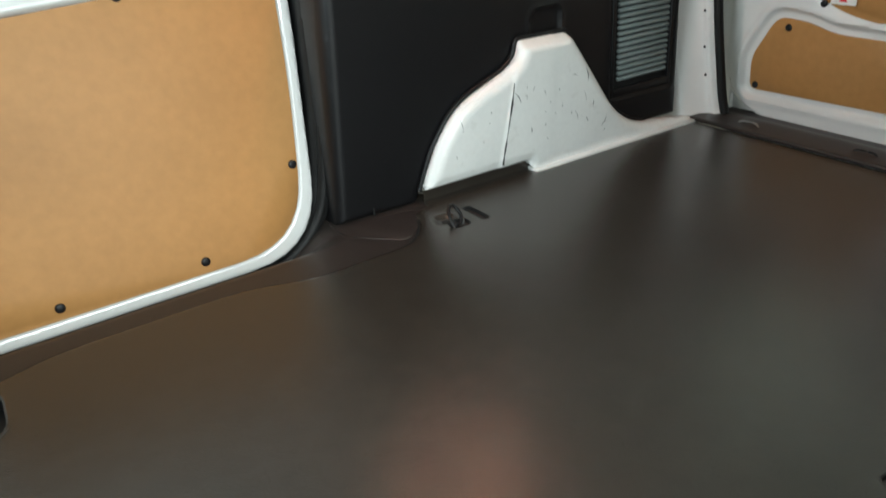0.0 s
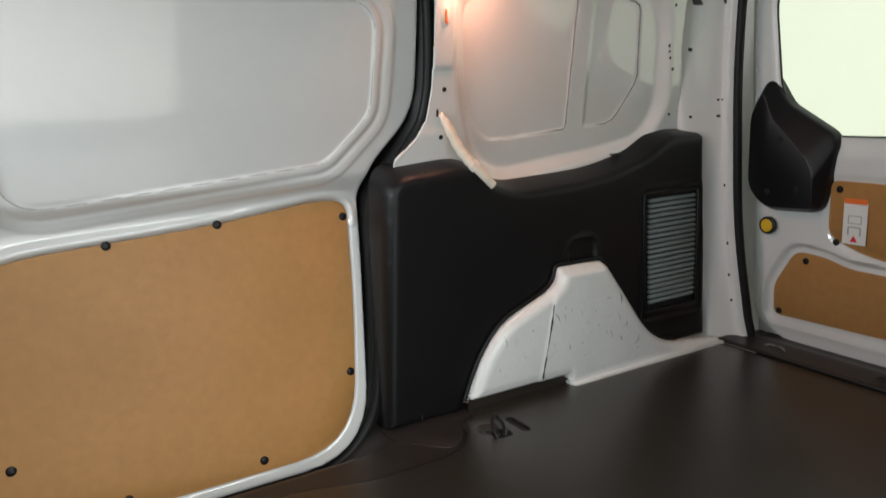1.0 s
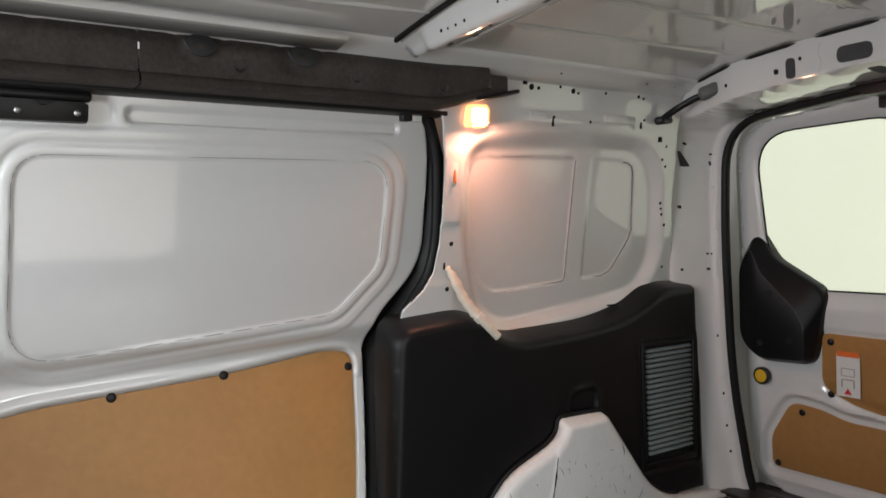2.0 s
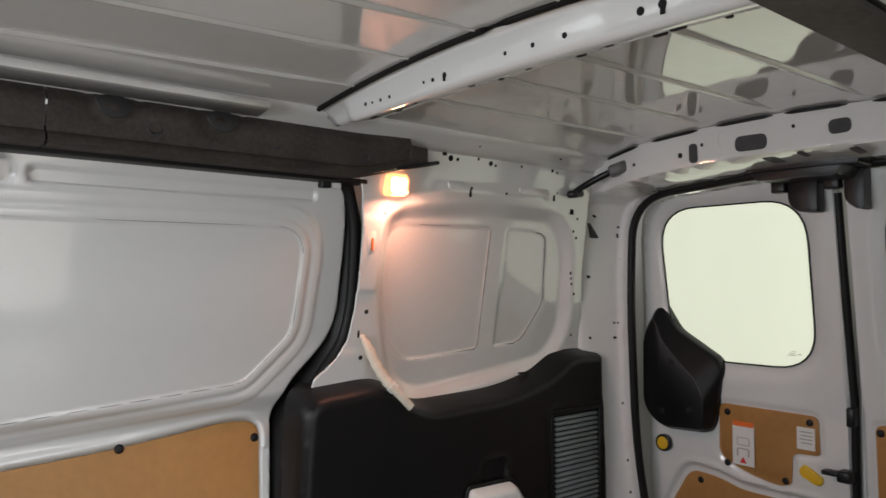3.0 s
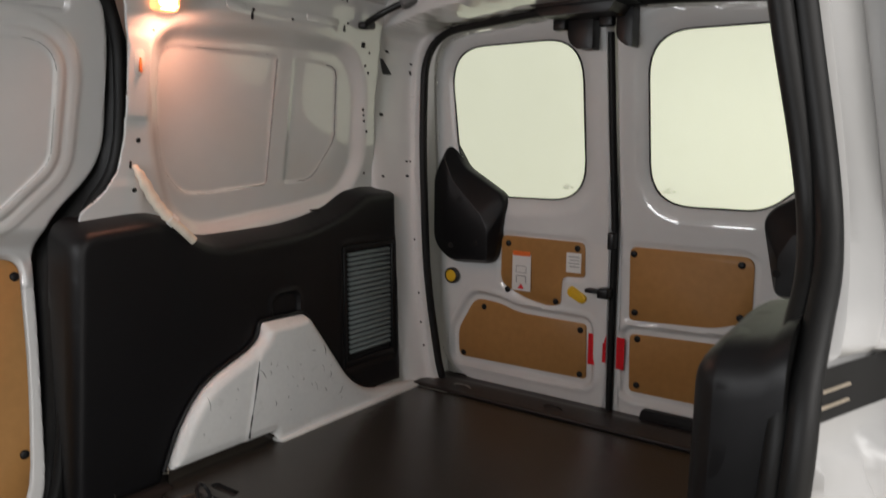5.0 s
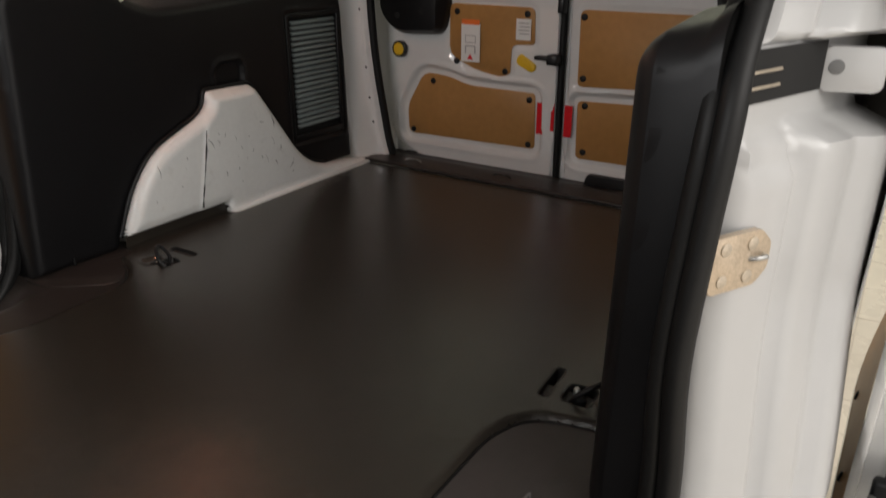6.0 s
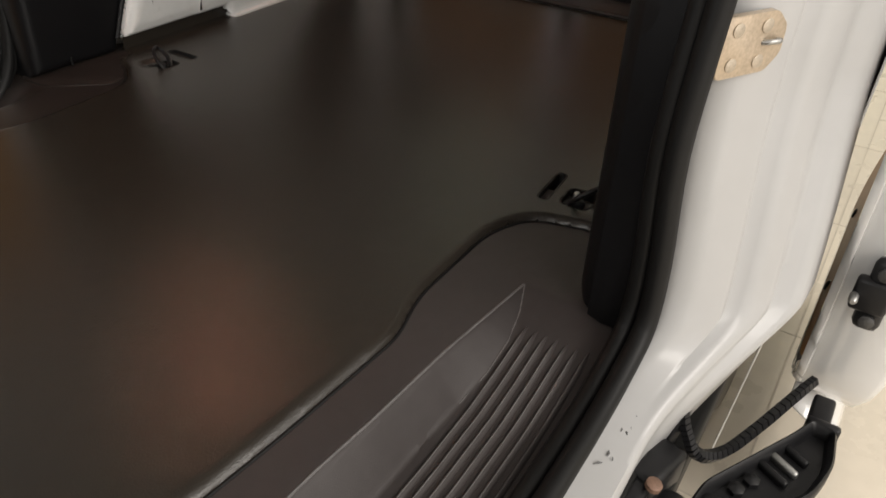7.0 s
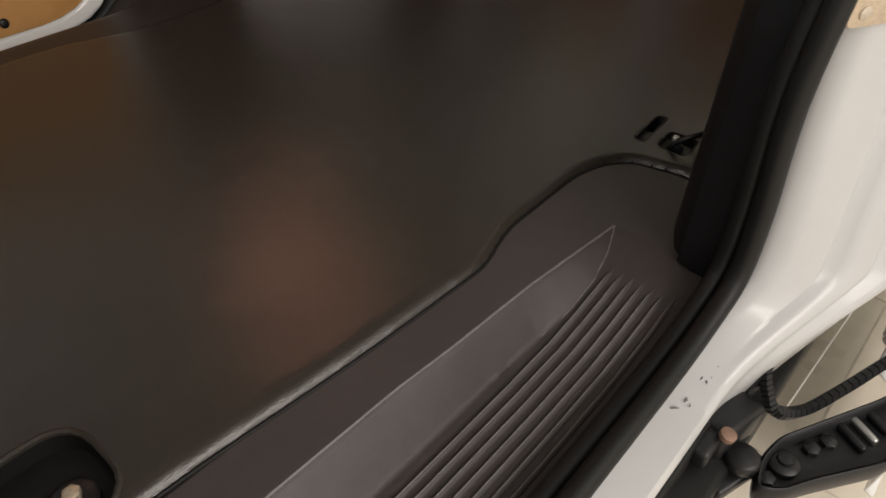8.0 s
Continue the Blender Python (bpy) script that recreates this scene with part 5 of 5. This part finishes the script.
sleeve = empty("cable_sleeve", (0.06, 0.71, 0.55), "cream fabric cable sleeve hanging over the black trim", "cable sleeve")
sleeve_path = smooth_path([(-0.022, 0.690, 0.738), (-0.014, 0.676, 0.712), (0.004, 0.664, 0.665), (0.022, 0.652, 0.632), (0.040, 0.640, 0.608)])
fabric = P("sleeve", tube(sleeve_path, [0.006 + 0.007 * min(1, i / 8) + 0.0015 * math.sin(i * 1.7) for i in range(len(sleeve_path))], 10, squash=0.7), SLEEVE, sleeve)
P("tail", tube(smooth_path([(0.030, 0.640, 0.616), (0.055, 0.632, 0.590), (0.082, 0.628, 0.562)]), 0.0105, 10, squash=0.75), SLEEVE, sleeve)
part("tape_band", tube([(0.032, 0.645, 0.618), (0.042, 0.640, 0.607)], 0.0145, 10, squash=0.75), PAPER, fabric, "white tape band")

# ---- outside of the near door opening ----
NEAR = [(x - 0.035, z) for x, z in NEAR_APERTURE]
STATIONS = [(0.0, 0.712), (0.004, 0.735), (0.010, 0.750), (0.020, 0.759), (0.045, 0.773), (0.066, 0.785), (0.073, 0.787), (0.080, 0.785), (0.087, 0.790), (0.092, 0.802), (0.098, 0.811), (0.108, 0.817),
            (0.128, 0.828), (0.138, 0.832), (0.146, 0.832), (0.153, 0.838), (0.162, 0.852), (0.172, 0.862), (0.190, 0.867), (0.245, 0.870)]


def jamb_rows():
    path = [tuple(p) for p in smooth_path([(x, 0, z) for x, z in NEAR], 10)]
    rows = []
    for d, y in STATIONS:
        row = []
        for x, _, z in path:
            down, up = float(ease(np.array(-z), -0.04, 0.030)), float(ease(np.array(z), 1.03, 1.11))
            k = d * float(np.interp(z, [-0.035, 0.03, 0.3], [0.55, 0.70, 1.0]))
            fx = (1 - down) * (1 - up)
            yy = y - (0.17 * (z - 0.62) if z > 0.62 else 0) + 0.022 * float(ease(np.array(-z), -0.32, 0.0))
            yy -= 0.012 * float(ease(np.array(z), 0.448, 0.470)) * float(ease(np.array(d), 0.008, 0.02)) * float(ease(np.array(-d), -0.092, -0.078))
            gap = float(ease(np.array(z), 0.478, 0.505)) * (1 - float(ease(np.array(z), 0.584, 0.594)))
            yy += gap * (min(yy, 0.730 + 0.36 * d) - yy)
            yy -= 0.055 * float(ease(np.array(z), 0.585, 0.66)) * float(ease(np.array(d), 0.11, 0.245))
            y2, z2 = (0.734 + 0.45 * d, -0.010 - 0.10 * d) if d <= 0.12 else (0.788 - 0.1 * (d - 0.12), -0.022 - 0.9 * (d - 0.12))
            row.append((x + k * fx, -(yy * (1 - down) + y2 * down), z + d * 0.36 * up + z2 * down))
        rows.append(row)
    return rows


jamb = tagged(thick(part("wall_near_door_frame", strip(jamb_rows()), WHITE_SHADED), 0.003, 0), "white painted steel frame of the open side doorway", "door frame", kind="structure")

r = random.Random(5)
for cx, cy, n in ((-0.372, -0.760, 3), (-0.398, -0.764, 3), (-0.452, -0.764, 3)):
    marks = []
    for _ in range(n):
        x, y, a, ln = cx + r.uniform(-0.007, 0.007), cy + r.uniform(-0.006, 0.006), r.gauss(0.4, 0.7), r.uniform(0.004, 0.014)
        z = float(np.interp(x, [-0.525, -0.425, -0.345, -0.31], [-0.0442, -0.0400, -0.030, -0.018])) - 0.22 * (-y - 0.734) + 0.0022
        marks.append(tube([(x, y, z), (x + ln * math.cos(a) * 0.5, y + ln * math.sin(a) * 0.5, z), (x + ln * math.cos(a + .2), y + ln * math.sin(a + .2), z)], [0.0004, r.uniform(0.0009, 0.0017), 0.0003], 5))
    tagged(under(part("scuff_marks", merged(*marks), GREYPLUG), jamb), "short grey scuffs in the white paint", kind="stuff")

plate = empty("striker_plate", (-0.22, -0.757, 0.363), "yellowish zinc striker plate with bolts on the door frame", "striker plate")
oct_line = rounded([(-0.050, -0.032), (0.020, -0.032), (0.038, -0.015), (0.038, 0.015), (0.020, 0.032), (-0.050, 0.032)], 0.006)
ux, uy = 0.87, -0.49


def on_plate(u, v, w):
    return (-0.222 + ux * u + uy * w, -0.760 + uy * u - ux * w, 0.372 + v)


zinc = P("plate", mapped(prism(oct_line, -0.004, 0.004, 0.002), on_plate), ZINC, plate)
for u, v in ((0.008, 0.018), (0.006, -0.019), (-0.032, 0.018), (-0.032, -0.018)):
    part("bolt", mapped(lathe([(0.0075, 0), (0.0075, 0.0015), (0.005, 0.0025)], (u, v, 0.004), (0, 0, 1), 12), on_plate), DULL_ZINC, zinc)
part("loop", mapped(tube(smooth_path([(0.008, 0.0, 0.003), (0.012, 0.002, 0.010), (0.024, 0.002, 0.011), (0.029, 0.0, 0.003)]), 0.003), on_plate), STEEL, zinc)

track = empty("door_track_bracket", (-0.06, -0.80, 0.55), "white bracket with bolt hole beside the black door track", "track bracket")
mouth = [(-0.218, -0.7355), (-0.17, -0.7525), (-0.12, -0.7705), (-0.07, -0.7885)]
P("slot_mouth", strip([[(x, y, z) for x, y in mouth] for z in (0.530, 0.533, 0.580, 0.584)]), HOLE, track, "black door track slot")
for z in (0.562, 0.546):
    P("track_rail", tube([(x, y - 0.002, z) for x, y in ((-0.218, -0.7355), (-0.190, -0.7455), (-0.160, -0.7560))], 0.0018, 6, up=(0, 0, 1)), DULL_ZINC, track)


def on_bracket(u, v, w):
    return (-0.056 + 0.25 * u - 0.97 * w, -0.805 - 0.97 * u - 0.25 * w, 0.552 + v)


bracket = P("bracket", mapped(prism(rounded([(-0.022, -0.025), (0.044, -0.025), (0.044, 0.024), (-0.022, 0.024)], 0.008), -0.010, 0.005, 0.003), on_bracket), WHITE_SHADED, track)
part("bolt_hole", mapped(dot((-0.006, 0.002, 0.005), (0, 0, 1), 0.0085, 0.001, 14), on_bracket), GREYPLUG, bracket)


def side_skin(s, name, label, x0):
    def y_out(U, V):
        return np.interp(V, [-0.45, 0.1, 0.5, 0.65, 1.2], [0.835, 0.872, 0.880, 0.815, 0.72] if s < 0 else [0.845, 0.880, 0.890, 0.850, 0.72]) - (0.050 * ease(U, -0.02, 0.40) + 0.080 * ease(U, 0.15, 1.1) if s < 0 else 0.030 * ease(U, 0.3, 1.1))
    line = [(x0, -0.42), (1.12, -0.40), (1.12, 0.4), (1.02, 1.2), (x0, 1.2)]
    hole = [(0.33 + 0.345 * math.cos(a), -0.27 + 0.345 * math.sin(a)) for a in np.linspace(0, 2 * math.pi, 40, endpoint=False)]
    ob = part(name, sheet(line, [hole], 0.02, lambda U, V: (U, s * y_out(U, V), V)), WHITE)
    return tagged(thick(ob, 0.003, 0), label, "body side", kind="structure")


side_skin(1, "wall_far_outer_skin", "white outer body side of the van", -1.45)
side_skin(-1, "wall_near_outer_skin", "white outer body side behind the open doorway", -0.02)
shell = merged(box((1.10, 0.006, 0.56), (0.02, 0.07, 1.24), 0.002), box((-0.2, 0, 1.335), (2.6, 1.4, 0.02), 0.005), box((1.13, 0.705, 0.55), (0.02, 0.12, 1.5), 0.004), box((1.13, -0.705, 0.55), (0.02, 0.12, 1.5), 0.004), box((1.17, 0.66, 0.02), (0.02, 0.34, 0.40), 0.004), box((1.17, -0.66, 0.02), (0.02, 0.34, 0.40), 0.004), box((1.08, 0, 1.27), (0.02, 1.4, 0.16), 0.004),
               box((1.15, 0, -0.10), (0.03, 1.5, 0.12), 0.004))
tagged(part("wall_outer_shell", shell, WHITE), "white outer roof and rear corners of the van", "body shell", kind="structure")
tagged(part("wall_underbody", merged(box((-0.1, 0, -0.125), (2.6, 1.30, 0.05), 0.004), box((-0.73, -0.70, -0.17), (1.30, 0.26, 0.06), 0.01)), RUBBER), "dark underbody below the load floor", "underbody", kind="structure")
# Unseen wall, added to keep front light off the low rear.
tagged(part("wall_front_blocker", merged(box((-1.44, 0, 0.305), (0.03, 1.72, 0.83), 0.004), box((-1.44, 0, 1.20), (0.03, 1.60, 0.24), 0.004)), PLASTIC_GREY), "unseen grey half-height wall added to block front light", "bulkhead", kind="structure")
tagged(part("wall_front_pillars", merged(box((-1.30, 0.80, 0.55), (0.30, 0.05, 1.35), 0.01), box((-1.95, 0.82, 0.25), (1.1, 0.05, 0.9), 0.01), box((-1.95, -0.82, 0.25), (1.1, 0.05, 0.9), 0.01), box((-1.9, 0, 1.31), (1.0, 1.5, 0.03), 0.01), box((-1.31, -0.80, 0.55), (0.28, 0.05, 1.35), 0.01)), WHITE), "white front door pillars", "pillar", kind="structure")
tagged(part("wall_sill_panel", box((-0.80, -0.755, -0.30), (1.20, 0.12, 0.14), 0.02), WHITE), "white outer sill below the open doorway", "sill panel", kind="structure")

tagged(part("wall_display_panel", box((3.53, -0.80, 0.74), (0.04, 0.56, 0.72), 0.01), PLASTIC_GREY), "dark grey panel fixed to the showroom wall", "wall panel", kind="structure")

# ---- rear wheel ----
def wheel(s):
    e = empty("wheel", (0.33, s * 0.78, -0.58), "black tyre on a silver wheel under the van", "wheel", group="rear wheels")
    y0 = s * 0.625
    prof = [(0.20, 0.0), (0.27, 0.002), (0.298, 0.02), (0.312, 0.04), (0.315, 0.10), (0.312, 0.15), (0.298, 0.172), (0.27, 0.188), (0.205, 0.185), (0.20, 0.17)]
    ty = P("tyre", lathe(prof, (0.33, y0, -0.27), (0, s, 0), 64), TYRE, e)
    blocks = []
    for i in range(72):
        a = 2 * math.pi * i / 72
        for h in (0.035, 0.075, 0.12, 0.16):
            c = (0.33 + 0.3155 * math.cos(a + h * 2), y0 + s * h, -0.27 + 0.3155 * math.sin(a + h * 2))
            blocks.append(box(c, (0.008, 0.03, 0.019), 0, (0, -math.degrees(a + h * 2), 0)))
    tagged(part("tread_block", merged(*blocks), TYRE, ty), kind="stuff")
    P("rim", lathe([(0.205, 0.17), (0.20, 0.182), (0.17, 0.165), (0.06, 0.15), (0.03, 0.155), (0.02, 0.158)], (0.33, y0, -0.27), (0, s, 0), 40), ALLOY, e)
    return e


wheel(-1)

# ---- lower arm of the open door ----
arm = empty("sliding_door_hinge", (-0.30, -0.86, -0.20), "black steel lower arm of the sliding door with cable chain", "door arm")
P("roller_bracket", merged(box((-0.372, -0.800, -0.140), (0.085, 0.046, 0.085), 0.008, (0, 8, -12)), box((-0.300, -0.800, -0.095), (0.030, 0.020, 0.075), 0.006, (0, 20, -20)),
                           box((-0.425, -0.795, -0.115), (0.055, 0.026, 0.03), 0.006), box((-0.40, -0.835, -0.165), (0.09, 0.03, 0.02), 0.005, (0, 0, -18))), SMOOTH_BLACK, arm)
PLATE = rounded([(-0.325, -0.858), (-0.372, -0.850, .02), (-0.420, -0.862, .02), (-0.402, -0.892, .02), (-0.367, -0.912, .02), (-0.275, -0.978, .02), (-0.212, -0.993, .02), (-0.145, -0.986, .012), (-0.140, -0.952, .012), (-0.175, -0.938, .02)], 0.015)
rows = [[(u, v, z) for u, v in offset(PLATE, d)] for d, z in ((-0.002, -0.176), (0.0, -0.168), (0.0, -0.146), (-0.003, -0.143), (-0.007, -0.146), (-0.011, -0.163))]
v, f = strip(rows, True)
f.append(list(range(5 * len(PLATE), 6 * len(PLATE))))
f.append(list(range(len(PLATE)))[::-1])
dish = P("arm_plate", (v, f), SMOOTH_BLACK, arm)
for k, (x, y) in enumerate(((-0.255, -0.928), (-0.232, -0.936), (-0.205, -0.944))):
    part("arm_rib", box((x, y, -0.158), (0.010, 0.046, 0.012), 0.004, (0, 0, -28)), STEEL if k == 1 else SMOOTH_BLACK, dish)
P("end_lug", merged(box((-0.138, -0.968, -0.160), (0.014, 0.045, 0.03), 0.005), box((-0.105, -0.962, -0.165), (0.07, 0.03, 0.02), 0.005)), SMOOTH_BLACK, arm)
part("hub", lathe([(0.020, -0.01), (0.020, 0.004), (0.015, 0.008), (0.010, 0.008), (0.009, 0.012), (0.004, 0.013)], (-0.352, -0.876, -0.158), (0, 0, 1), 20), SMOOTH_BLACK, dish)
P("roller", lathe([(0.018, 0), (0.022, 0.004), (0.022, 0.016), (0.018, 0.02)], (-0.395, -0.835, -0.150), (0, 0, 1), 16), SMOOTH_BLACK, arm)
P("lower_track", merged(box((-0.80, -0.765, -0.155), (1.10, 0.05, 0.12), 0.004), box((-0.80, -0.79, -0.21), (1.10, 0.07, 0.012), 0.003)), RUBBER, arm)
for x, y in ((-0.385, -0.868), (-0.305, -0.895), (-0.280, -0.908)):
    P("bolt", lathe([(0.011, 0), (0.011, 0.006), (0.006, 0.009)], (x, y, -0.162), (0, 0, 1), 6), SMOOTH_BLACK, arm)
P("bracket_bolt", lathe([(0.010, -0.004), (0.010, 0.003), (0.006, 0.005)], (-0.412, -0.812, -0.094), (0, -0.2, 1), 12), RUST, arm, "brownish zinc bolt")
links = []
chain = smooth_path([(-0.290, -0.798, -0.06), (-0.300, -0.815, -0.10), (-0.300, -0.838, -0.135), (-0.262, -0.865, -0.15), (-0.19, -0.893, -0.152), (-0.11, -0.920, -0.152), (-0.045, -0.940, -0.158)], 6)
for i in range(len(chain) - 1):
    a, b = Vector(chain[i]), Vector(chain[i + 1])
    links.append(tube([a, a.lerp(b, 0.85)], 0.0095, 6, squash=0.9))
tagged(P("cable_chain", merged(*links), SMOOTH_BLACK, arm), kind="stuff")
